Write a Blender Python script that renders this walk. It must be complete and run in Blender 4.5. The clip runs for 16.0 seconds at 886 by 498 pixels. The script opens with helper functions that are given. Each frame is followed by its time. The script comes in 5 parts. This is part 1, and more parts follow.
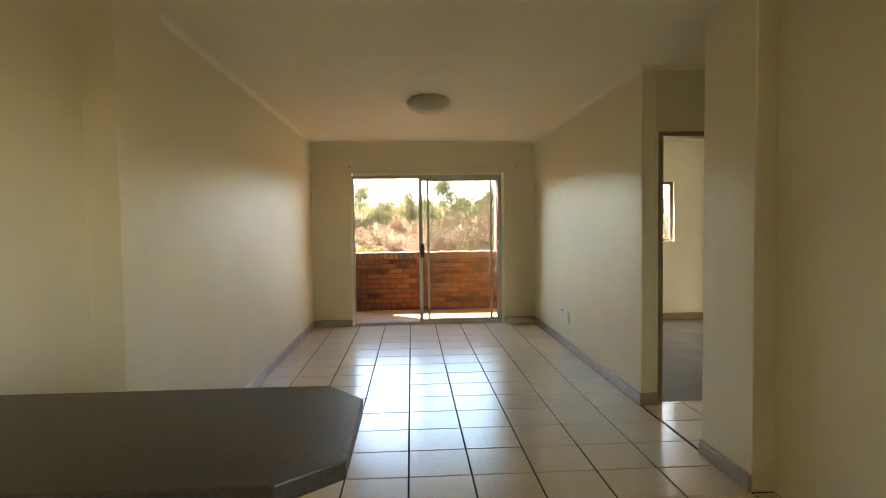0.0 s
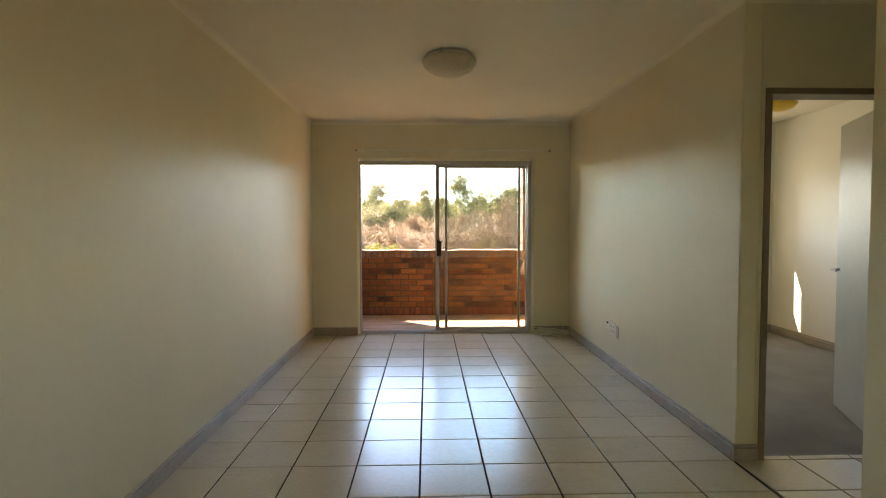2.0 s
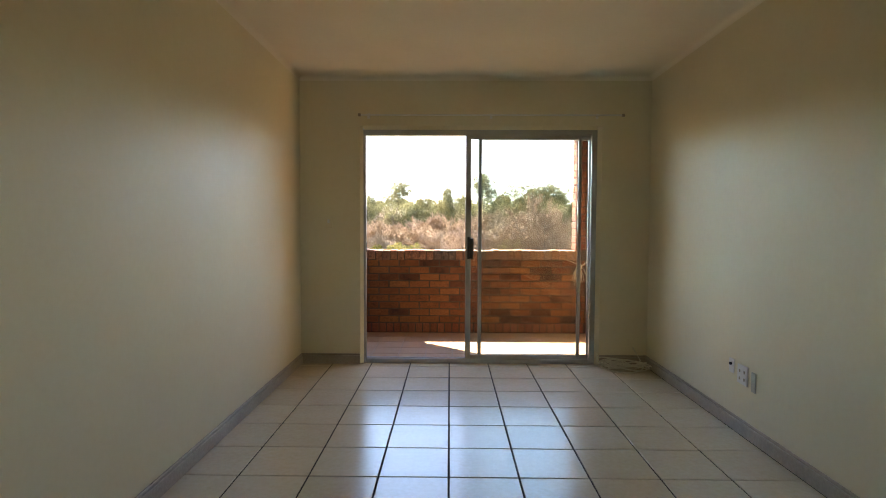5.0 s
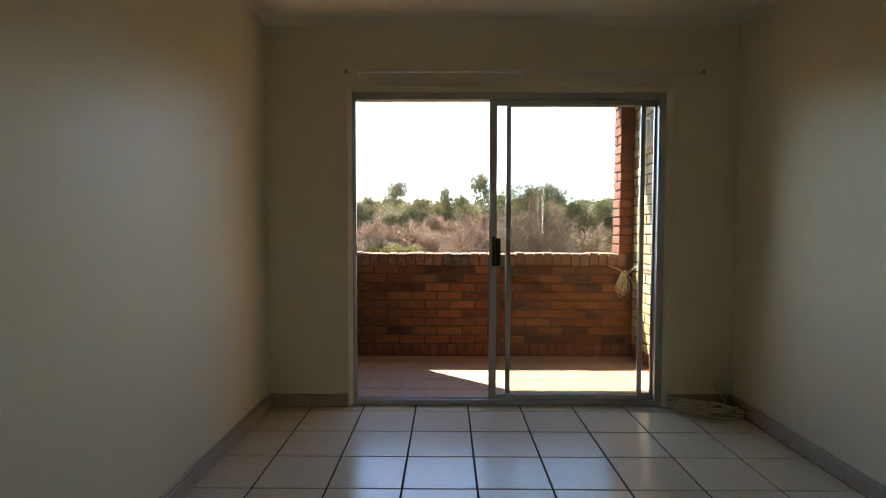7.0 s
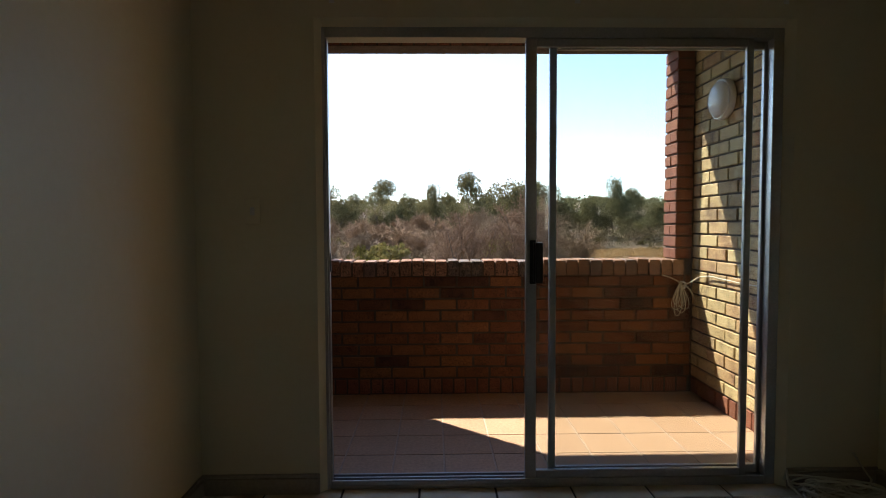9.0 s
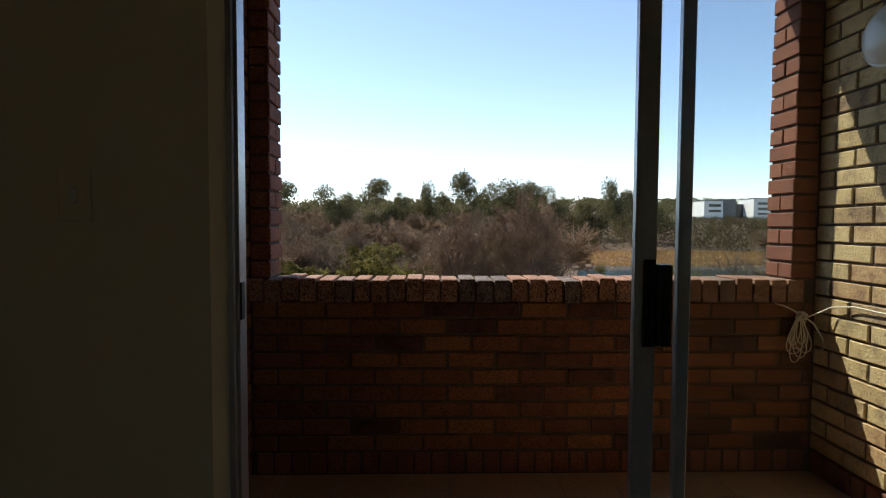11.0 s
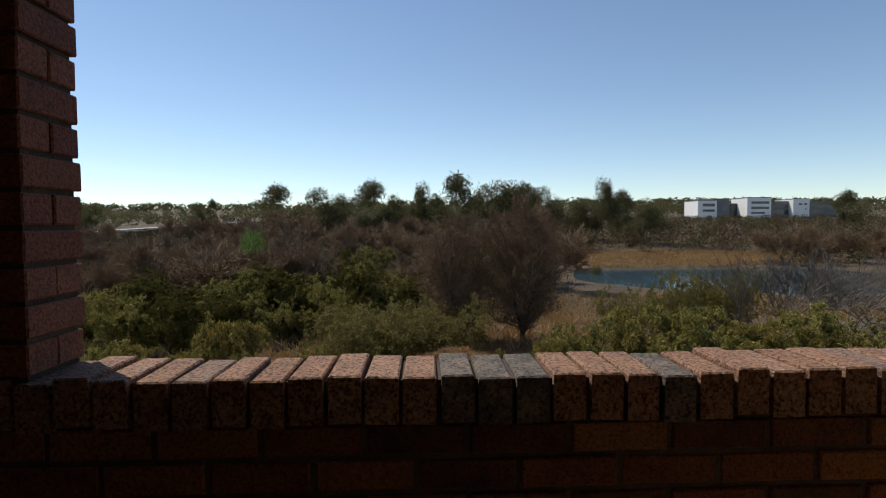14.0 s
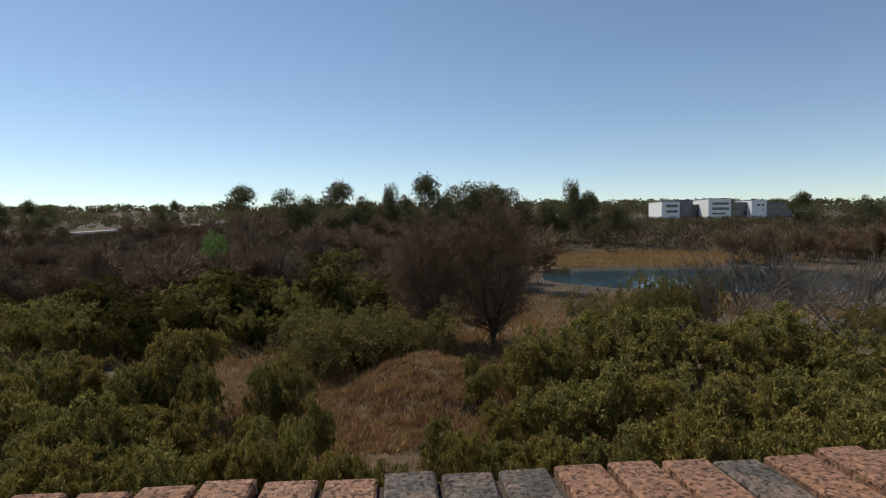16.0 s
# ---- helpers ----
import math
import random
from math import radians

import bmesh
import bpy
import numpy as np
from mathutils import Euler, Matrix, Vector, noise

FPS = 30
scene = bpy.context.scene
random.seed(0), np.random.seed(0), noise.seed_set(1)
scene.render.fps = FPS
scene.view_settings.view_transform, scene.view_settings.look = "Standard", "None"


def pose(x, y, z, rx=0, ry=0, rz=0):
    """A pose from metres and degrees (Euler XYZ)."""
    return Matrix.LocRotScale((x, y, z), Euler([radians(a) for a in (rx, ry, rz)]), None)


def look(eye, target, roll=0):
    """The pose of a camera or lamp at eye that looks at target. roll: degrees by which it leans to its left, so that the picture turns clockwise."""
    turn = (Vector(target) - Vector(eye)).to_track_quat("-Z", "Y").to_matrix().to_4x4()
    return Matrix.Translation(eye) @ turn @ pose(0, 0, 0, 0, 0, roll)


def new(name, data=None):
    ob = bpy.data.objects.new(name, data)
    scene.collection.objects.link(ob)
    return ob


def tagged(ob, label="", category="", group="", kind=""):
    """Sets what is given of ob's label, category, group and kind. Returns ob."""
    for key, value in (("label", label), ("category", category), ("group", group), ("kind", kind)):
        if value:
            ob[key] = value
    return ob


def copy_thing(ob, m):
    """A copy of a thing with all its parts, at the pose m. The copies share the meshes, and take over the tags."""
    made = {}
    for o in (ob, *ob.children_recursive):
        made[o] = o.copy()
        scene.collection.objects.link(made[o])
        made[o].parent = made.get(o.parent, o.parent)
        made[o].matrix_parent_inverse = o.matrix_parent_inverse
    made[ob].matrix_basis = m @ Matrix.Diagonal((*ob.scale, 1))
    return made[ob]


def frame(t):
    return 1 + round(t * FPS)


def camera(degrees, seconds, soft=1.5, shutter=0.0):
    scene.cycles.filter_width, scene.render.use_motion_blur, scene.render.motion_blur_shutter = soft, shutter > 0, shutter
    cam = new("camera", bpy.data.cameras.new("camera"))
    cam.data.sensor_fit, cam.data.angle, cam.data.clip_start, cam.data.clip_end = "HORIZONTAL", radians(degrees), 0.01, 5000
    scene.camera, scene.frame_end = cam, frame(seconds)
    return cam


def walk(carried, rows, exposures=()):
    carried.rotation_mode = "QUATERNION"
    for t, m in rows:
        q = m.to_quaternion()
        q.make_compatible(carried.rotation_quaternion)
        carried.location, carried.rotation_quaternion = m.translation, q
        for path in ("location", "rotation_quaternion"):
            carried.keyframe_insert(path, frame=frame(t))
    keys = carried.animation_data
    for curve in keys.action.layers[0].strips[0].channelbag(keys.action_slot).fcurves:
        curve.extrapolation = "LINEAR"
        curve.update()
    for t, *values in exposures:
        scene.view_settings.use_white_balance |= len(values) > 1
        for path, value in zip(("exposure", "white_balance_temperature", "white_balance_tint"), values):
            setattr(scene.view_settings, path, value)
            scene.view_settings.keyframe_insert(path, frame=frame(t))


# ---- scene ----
cam = camera(78.7, 16.0, soft=1.0)
PATH = [
    (0, (0.034, -7.471, 1.372), (0.15, -5.476, 1.29), -0.7),
    (0.5, (0.046, -7.205, 1.352), (0.149, -5.209, 1.272), -0.5),
    (1, (0.035, -6.941, 1.333), (0.118, -4.944, 1.252), -0.2),
    (1.5, (0.031, -6.693, 1.322), (0.1, -4.696, 1.24), -0.2),
    (2, (0.042, -6.429, 1.319), (0.1, -4.432, 1.232), -0.1),
    (2.5, (0.054, -6.185, 1.326), (0.098, -4.188, 1.229), 0.0),
    (3, (0.072, -5.895, 1.311), (0.095, -3.897, 1.213), 0.1),
    (3.5, (0.111, -5.626, 1.27), (0.1, -3.628, 1.181), -0.0),
    (4, (0.079, -5.352, 1.256), (0.057, -3.355, 1.167), 0.1),
    (6.5, (-0.103, -3.779, 1.23), (-0.127, -1.781, 1.142), 0.3),
    (7, (-0.144, -3.499, 1.218), (-0.158, -1.501, 1.131), 0.1),
    (7.5, (-0.189, -3.207, 1.22), (-0.187, -1.209, 1.13), 0.1),
    (8, (-0.218, -2.908, 1.217), (-0.204, -0.91, 1.128), -0.0),
    (8.2, (-0.228, -2.799, 1.217), (-0.214, -0.801, 1.127), -0.2),
    (10.3, (-0.336, -1.517, 1.224), (-0.275, 0.48, 1.132), 0.1),
    (10.5, (-0.335, -1.394, 1.222), (-0.278, 0.603, 1.13), 0.2),
    (11, (-0.332, -1.091, 1.222), (-0.275, 0.906, 1.131), 0.3),
    (11.5, (-0.319, -0.827, 1.224), (-0.264, 1.17, 1.134), 0.3),
    (12, (-0.295, -0.564, 1.228), (-0.239, 1.434, 1.139), 0.0),
    (12.5, (-0.28, -0.337, 1.243), (-0.224, 1.66, 1.157), -0.0),
    (13, (-0.268, -0.111, 1.265), (-0.209, 1.887, 1.179), -0.2),
    (13.5, (-0.239, 0.09, 1.274), (-0.17, 2.087, 1.19), -0.2),
    (14, (-0.218, 0.294, 1.293), (-0.141, 2.291, 1.21), -0.3),
    (14.5, (-0.214, 0.474, 1.302), (-0.131, 2.471, 1.22), -0.3),
    (15, (-0.217, 0.663, 1.304), (-0.117, 2.658, 1.222), -0.3),
    (15.5, (-0.199, 0.791, 1.311), (-0.068, 2.785, 1.23), -0.4),
    (16, (-0.162, 0.916, 1.319), (0.028, 2.905, 1.24), -0.5),
]
walk(cam, [(t, look(e, g, r)) for t, e, g, r in PATH], [
    (0.0, 4.4, 8500, 14), (1.2, 4.25, 8400, 14), (4.0, 3.88, 7900, 13), (6.5, 3.27, 7200, 13), (7.0, 2.95, 7100, 13), (7.5, 2.6, 7000, 13), (8.2, 2.1, 6900, 14),
    (10.3, 1.05, 6900, 13), (11.0, 0.78, 6900, 12), (11.5, 0.58, 6900, 12), (12.0, 0.4, 6900, 12), (12.5, 0.22, 6850, 11), (13.0, 0.05, 6800, 10),
    (14.0, -0.18, 6750, 8), (15.0, -0.27, 6750, 8), (16.0, -0.35, 6750, 8)])

# ---- sky and sun ----
SUN_EL = radians(52.8)
SUN_AZ = math.atan2(-0.752, 0.659)
world = bpy.data.worlds.new("sky")
scene.world = world
world.use_nodes = True
sky = world.node_tree.nodes.new("ShaderNodeTexSky")
sky.sky_type = 'NISHITA'
sky.sun_disc = False
sky.sun_elevation = SUN_EL
sky.sun_rotation = SUN_AZ % (2 * math.pi)
sky.altitude = 1400
sky.air_density = 1.0
sky.dust_density = 0.05
sky.ozone_density = 1.5
back = world.node_tree.nodes["Background"]
back.inputs["Strength"].default_value = 0.15
world.node_tree.links.new(sky.outputs["Color"], back.inputs["Color"])
sun_data = bpy.data.lights.new("sun", 'SUN')
sun_data.energy = 4.2
sun_data.angle = radians(0.53)
sun_data.color = (1.0, 0.94, 0.84)
sun = new("sun", sun_data)
kitchen_data = bpy.data.lights.new("kitchen_window_light", 'AREA')
kitchen_data.shape = 'RECTANGLE'
kitchen_data.size, kitchen_data.size_y = 1.2, 1.0
kitchen_data.energy = 0.55
kitchen_data.color = (1.0, 0.88, 0.70)
kitchen_light = new("kitchen_window_light", kitchen_data)
kitchen_light.matrix_world = look((1.93, -8.1, 1.55), (-1, -8.1, 1.55))
bedroom_data = bpy.data.lights.new("bedroom_window_light", 'AREA')
bedroom_data.shape = 'RECTANGLE'
bedroom_data.size, bedroom_data.size_y = 1.7, 0.82
bedroom_data.energy = 0.9
bedroom_data.color = (1.0, 0.97, 0.90)
bedroom_light = new("bedroom_window_light", bedroom_data)
bedroom_light.matrix_world = look((2.925, 0.20, 1.555), (2.925, -2, 1.3))
sun.matrix_world = look((-0.752 * 30, 0.659 * 30, 1.318 * 30), (0, 0, 0))


# ---- mesh helpers ----
def box(bm, x0, x1, y0, y1, z0, z1, bevel=0.0, seg=1):
    """Adds a box between two corners, with rounded edges if wanted."""
    t = bmesh.new()
    m = Matrix.Translation(((x0 + x1) / 2, (y0 + y1) / 2, (z0 + z1) / 2)) @ Matrix.Diagonal((abs(x1 - x0), abs(y1 - y0), abs(z1 - z0), 1))
    bmesh.ops.create_cube(t, size=1, matrix=m)
    if bevel:
        bmesh.ops.bevel(t, geom=t.edges[:], offset=bevel, segments=seg, profile=0.5, affect='EDGES')
    merge(bm, t)
    return bm


def merge(bm, t):
    me = bpy.data.meshes.new("tmp")
    t.to_mesh(me)
    t.free()
    bm.from_mesh(me)
    bpy.data.meshes.remove(me)


def lathe(bm, profile, seg=32, m=Matrix.Identity(4)):
    """Turns a profile of (radius, height) round z."""
    rings = []
    for r, z in profile:
        if r < 1e-6:
            rings.append([bm.verts.new(m @ Vector((0, 0, z)))])
        else:
            rings.append([bm.verts.new(m @ Vector((r * math.cos(2 * math.pi * i / seg), r * math.sin(2 * math.pi * i / seg), z))) for i in range(seg)])
    for a, b in zip(rings, rings[1:]):
        for i in range(seg):
            j = (i + 1) % seg
            q = [a[i % len(a)], a[j % len(a)], b[j % len(b)], b[i % len(b)]]
            u = []
            for v in q:
                if v not in u:
                    u.append(v)
            if len(u) > 2:
                bm.faces.new(u)
    bmesh.ops.recalc_face_normals(bm, faces=bm.faces[:])
    return bm


def tube(bm, pts, radius, seg=6, closed=False):
    """A round tube along points."""
    pts = [Vector(p) for p in pts]
    n = len(pts)
    rings = []
    up = Vector((0.13, 0.27, 0.95)).normalized()
    for i, p in enumerate(pts):
        d = (pts[(i + 1) % n if closed else min(i + 1, n - 1)] - pts[i - 1 if (closed or i) else 0]).normalized()
        a = d.cross(up)
        a = a.normalized() if a.length > 1e-4 else Vector((1, 0, 0))
        b = d.cross(a)
        rings.append([bm.verts.new(p + (a * math.cos(2 * math.pi * k / seg) + b * math.sin(2 * math.pi * k / seg)) * radius) for k in range(seg)])
    for i in range(n if closed else n - 1):
        a, b = rings[i], rings[(i + 1) % n]
        for k in range(seg):
            bm.faces.new((a[k], a[(k + 1) % seg], b[(k + 1) % seg], b[k]))
    if not closed:
        bm.faces.new(rings[0])
        bm.faces.new(rings[-1])
    bmesh.ops.recalc_face_normals(bm, faces=bm.faces[:])
    return bm


def mesh_of(name, bm, mat, smooth=False):
    me = bpy.data.meshes.new(name)
    bm.to_mesh(me)
    bm.free()
    me.materials.append(mat)
    if smooth:
        for p in me.polygons:
            p.use_smooth = True
    return me


def thing(name, label, category, group="", at=(0, 0, 0)):
    ob = new(name)
    ob.location = at
    return tagged(ob, label, category, group)


def part(name, bm, mat, parent, label="", smooth=False):
    ob = new(name, mesh_of(name, bm, mat, smooth))
    ob.parent = parent
    if label:
        ob["label"] = label
    return ob


def solid(name, bm, mat, label, category, group="", smooth=False):
    return tagged(new(name, mesh_of(name, bm, mat, smooth)), label, category, group)


def structure(name, bm, mat, label, category):
    return tagged(new(name, mesh_of(name, bm, mat)), label, category, "", "structure")


# ---- materials ----
def ramp_node(nt, fac, stops):
    r = nt.nodes.new("ShaderNodeValToRGB")
    while len(r.color_ramp.elements) < len(stops):
        r.color_ramp.elements.new(0.5)
    for e, (p, c) in zip(r.color_ramp.elements, stops):
        e.position, e.color = p, (*c, 1)
    nt.links.new(fac, r.inputs["Fac"])
    return r.outputs["Color"]


def noise_node(nt, scale, detail=4.0, rough=0.55, coord="Object"):
    tc = nt.nodes.new("ShaderNodeTexCoord")
    n = nt.nodes.new("ShaderNodeTexNoise")
    n.inputs["Scale"].default_value = scale
    n.inputs["Detail"].default_value = detail
    n.inputs["Roughness"].default_value = rough
    if coord == "World":
        g = nt.nodes.new("ShaderNodeNewGeometry")
        nt.links.new(g.outputs["Position"], n.inputs["Vector"])
    else:
        nt.links.new(tc.outputs[coord], n.inputs["Vector"])
    return n.outputs["Fac"]


def mix_node(nt, fac, a, b, mode='MIX'):
    m = nt.nodes.new("ShaderNodeMix")
    m.data_type, m.blend_type = 'RGBA', mode
    for s, v in ((m.inputs[0], fac), (m.inputs[6], a), (m.inputs[7], b)):
        if isinstance(v, (int, float)):
            s.default_value = v
        elif isinstance(v, tuple):
            s.default_value = (*v, 1)
        else:
            nt.links.new(v, s)
    return m.outputs[2]


def material(name, stops, scale=3.0, fine=60.0, fine_amount=0.1, rough=0.6, bump=0.1, bump_scale=80.0, metal=0.0, coord="World",
             random_stops=None, random_from="object", random_mix=0.6, spec=0.5, rough_var=0.1, translucent=0.0, pits=0.0):
    m = bpy.data.materials.new(name)
    m.use_nodes = True
    nt = m.node_tree
    p = nt.nodes["Principled BSDF"]
    col = ramp_node(nt, noise_node(nt, scale, coord=coord), stops)
    if random_stops:
        if random_from == "object":
            src = nt.nodes.new("ShaderNodeObjectInfo").outputs["Random"]
        else:
            src = nt.nodes.new("ShaderNodeNewGeometry").outputs["Random Per Island"]
        col = mix_node(nt, random_mix, col, ramp_node(nt, src, random_stops))
    f = noise_node(nt, fine, 3.0, coord=coord)
    col = mix_node(nt, fine_amount, col, ramp_node(nt, f, [(0.3, (0, 0, 0)), (0.7, (1, 1, 1))]), 'OVERLAY')
    if pits:
        col = mix_node(nt, pits, col, ramp_node(nt, noise_node(nt, 120.0, 3.0, 0.6, coord=coord), [(0.53, (1, 1, 1)), (0.60, (0.16, 0.12, 0.09))]), 'MULTIPLY')
    nt.links.new(col, p.inputs["Base Color"])
    rr = nt.nodes.new("ShaderNodeMapRange")
    rr.inputs["To Min"].default_value = max(0.02, rough - rough_var)
    rr.inputs["To Max"].default_value = min(1, rough + rough_var)
    nt.links.new(noise_node(nt, scale * 3, coord=coord), rr.inputs["Value"])
    nt.links.new(rr.outputs[0], p.inputs["Roughness"])
    p.inputs["Metallic"].default_value = metal
    p.inputs["Specular IOR Level"].default_value = spec
    if bump:
        b = nt.nodes.new("ShaderNodeBump")
        b.inputs["Strength"].default_value = bump
        b.inputs["Distance"].default_value = 0.01
        nt.links.new(noise_node(nt, bump_scale, 5.0, coord=coord), b.inputs["Height"])
        nt.links.new(b.outputs[0], p.inputs["Normal"])
    if translucent:
        tr = nt.nodes.new("ShaderNodeBsdfTranslucent")
        nt.links.new(col, tr.inputs["Color"])
        mx = nt.nodes.new("ShaderNodeMixShader")
        mx.inputs[0].default_value = translucent
        nt.links.new(p.outputs[0], mx.inputs[1])
        nt.links.new(tr.outputs[0], mx.inputs[2])
        nt.links.new(mx.outputs[0], nt.nodes["Material Output"].inputs["Surface"])
    return m


def glass_material(name, tint=(1, 1, 1)):
    m = bpy.data.materials.new(name)
    m.use_nodes = True
    nt = m.node_tree
    nt.nodes.remove(nt.nodes["Principled BSDF"])
    t = nt.nodes.new("ShaderNodeBsdfTransparent")
    t.inputs["Color"].default_value = (*tint, 1)
    g = nt.nodes.new("ShaderNodeBsdfGlossy")
    g.inputs["Roughness"].default_value = 0.01
    lw = nt.nodes.new("ShaderNodeLayerWeight")
    pw = nt.nodes.new("ShaderNodeMath")
    pw.operation = 'POWER'
    pw.inputs[1].default_value = 5.0
    nt.links.new(lw.outputs["Facing"], pw.inputs[0])
    mr = nt.nodes.new("ShaderNodeMapRange")
    mr.inputs["To Min"].default_value, mr.inputs["To Max"].default_value = 0.025, 0.9
    nt.links.new(pw.outputs[0], mr.inputs["Value"])
    mx = nt.nodes.new("ShaderNodeMixShader")
    nt.links.new(mr.outputs[0], mx.inputs[0])
    nt.links.new(t.outputs[0], mx.inputs[1])
    nt.links.new(g.outputs[0], mx.inputs[2])
    nt.links.new(mx.outputs[0], nt.nodes["Material Output"].inputs["Surface"])
    return m


M_WALL = material("cream_paint", [(0.3, (0.73, 0.66, 0.47)), (0.7, (0.78, 0.71, 0.52))], 1.3, 30, 0.03, 0.48, 0.06, 45, spec=0.3)
M_BED = material("pale_paint", [(0.3, (0.80, 0.77, 0.66)), (0.7, (0.84, 0.81, 0.70))], 1.3, 30, 0.03, 0.5, 0.05, 45, spec=0.4)
M_CEIL = material("ceiling_paint", [(0.3, (0.82, 0.76, 0.62)), (0.7, (0.86, 0.80, 0.66))], 2, 40, 0.04, 0.8, 0.08, 60)
M_SKIRT = material("grey_skirting_paint", [(0.3, (0.33, 0.28, 0.22)), (0.7, (0.40, 0.34, 0.27))], 4, 60, 0.1, 0.45, 0.08, 60)
M_FRAME_BROWN = material("brown_frame_paint", [(0.3, (0.20, 0.15, 0.10)), (0.7, (0.24, 0.18, 0.12))], 5, 60, 0.08, 0.45, 0.05, 60)
M_TILE = material("cream_floor_tile", [(0.3, (0.62, 0.53, 0.38)), (0.55, (0.68, 0.59, 0.44)), (0.75, (0.60, 0.50, 0.35))], 5, 40, 0.06, 0.22, 0.05, 9,
                  random_stops=[(0.0, (0.60, 0.51, 0.36)), (1.0, (0.70, 0.61, 0.46))], random_mix=0.5, rough_var=0.07)
M_GROUT = material("dark_grout", [(0.3, (0.03, 0.02, 0.013)), (0.7, (0.05, 0.036, 0.024))], 8, 90, 0.2, 0.9, 0.3, 90)
M_ALU = material("brushed_aluminium", [(0.3, (0.42, 0.42, 0.42)), (0.7, (0.50, 0.50, 0.50))], 4, 120, 0.08, 0.38, 0.03, 140, metal=0.85)
M_BLACK = material("black_plastic", [(0.3, (0.015, 0.015, 0.015)), (0.7, (0.022, 0.022, 0.022))], 8, 90, 0.1, 0.4, 0.05, 90)
M_WHITE = material("white_plastic", [(0.3, (0.74, 0.73, 0.70)), (0.7, (0.78, 0.77, 0.74))], 8, 90, 0.03, 0.35, 0.02, 60)
M_CABLE = material("yellowed_white_cable", [(0.3, (0.60, 0.56, 0.44)), (0.7, (0.68, 0.64, 0.52))], 8, 90, 0.05, 0.45, 0.02, 60)
M_LAMP = material("frosted_lamp_glass", [(0.3, (0.56, 0.51, 0.40)), (0.7, (0.64, 0.58, 0.46))], 20, 120, 0.05, 0.3, 0.05, 90, translucent=0.08)
M_GLASS = glass_material("clear_glass", (0.93, 0.95, 0.94))
M_COUNTER = material("speckled_dark_laminate", [(0.35, (0.026, 0.021, 0.016)), (0.5, (0.036, 0.029, 0.022)), (0.65, (0.05, 0.04, 0.03))], 90, 220, 0.12, 0.38, 0.02, 150)
M_CARPET = material("grey_carpet", [(0.3, (0.20, 0.18, 0.15)), (0.7, (0.26, 0.24, 0.20))], 3, 220, 0.35, 0.95, 0.6, 260)
M_DOOR = material("grey_green_door_paint", [(0.3, (0.46, 0.46, 0.40)), (0.7, (0.50, 0.50, 0.44))], 3, 60, 0.05, 0.45, 0.04, 60)
M_MORTAR = material("recessed_mortar", [(0.3, (0.055, 0.04, 0.03)), (0.7, (0.10, 0.073, 0.055))], 12, 120, 0.25, 0.95, 0.5, 120)
# sunlit version of the balcony brick: the sun's yellow is in the colour
M_BRICK_SUNLIT = material("sunlit_buff_brick", [(0.34, (0.16, 0.11, 0.075)), (0.46, (0.46, 0.34, 0.17)), (0.6, (0.66, 0.51, 0.27)), (0.75, (0.40, 0.28, 0.14))], 13, 130, 0.3, 0.85, 0.5, 90,
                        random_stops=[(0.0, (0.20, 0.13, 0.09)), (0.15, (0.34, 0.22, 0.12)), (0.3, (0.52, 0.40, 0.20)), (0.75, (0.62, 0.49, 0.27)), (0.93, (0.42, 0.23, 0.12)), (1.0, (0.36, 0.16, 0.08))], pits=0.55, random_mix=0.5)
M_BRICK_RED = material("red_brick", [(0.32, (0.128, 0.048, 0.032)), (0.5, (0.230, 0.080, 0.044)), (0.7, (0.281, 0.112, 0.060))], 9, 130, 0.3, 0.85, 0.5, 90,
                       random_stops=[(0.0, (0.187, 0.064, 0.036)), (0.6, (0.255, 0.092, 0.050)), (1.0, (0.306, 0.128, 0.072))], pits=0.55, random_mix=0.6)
# same brick for parapet and left wall, shade put into a darker, redder colour
M_BRICK_SHADED = material("shaded_mixed_brick", [(0.36, (0.053, 0.021, 0.013)), (0.47, (0.176, 0.062, 0.026)), (0.7, (0.255, 0.104, 0.039))], 11, 130, 0.3, 0.85, 0.5, 90,
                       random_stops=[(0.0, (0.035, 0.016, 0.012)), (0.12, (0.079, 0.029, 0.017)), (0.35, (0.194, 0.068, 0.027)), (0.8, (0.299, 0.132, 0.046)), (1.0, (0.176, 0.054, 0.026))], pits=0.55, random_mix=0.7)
M_COPING = material("weathered_coping_brick", [(0.3, (0.11, 0.07, 0.05)), (0.45, (0.25, 0.13, 0.08)), (0.7, (0.34, 0.19, 0.12))], 14, 110, 0.45, 0.9, 0.7, 80,
                    random_stops=[(0.0, (0.17, 0.15, 0.14)), (0.12, (0.19, 0.16, 0.15)), (0.25, (0.27, 0.135, 0.08)), (1.0, (0.36, 0.21, 0.14))], pits=0.85, random_mix=0.6)
M_BALTILE = material("terracotta_floor_tile", [(0.3, (0.37, 0.23, 0.14)), (0.7, (0.44, 0.28, 0.175))], 6, 60, 0.16, 0.55, 0.1, 70,
                     random_stops=[(0.0, (0.37, 0.225, 0.135)), (1.0, (0.46, 0.295, 0.185))], random_mix=0.4)
M_BALGROUT = material("pale_grout", [(0.3, (0.36, 0.28, 0.22)), (0.7, (0.42, 0.33, 0.26))], 8, 90, 0.15, 0.9, 0.2, 90)
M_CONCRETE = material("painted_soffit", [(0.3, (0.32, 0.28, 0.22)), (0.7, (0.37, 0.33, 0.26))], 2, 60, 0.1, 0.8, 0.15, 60)
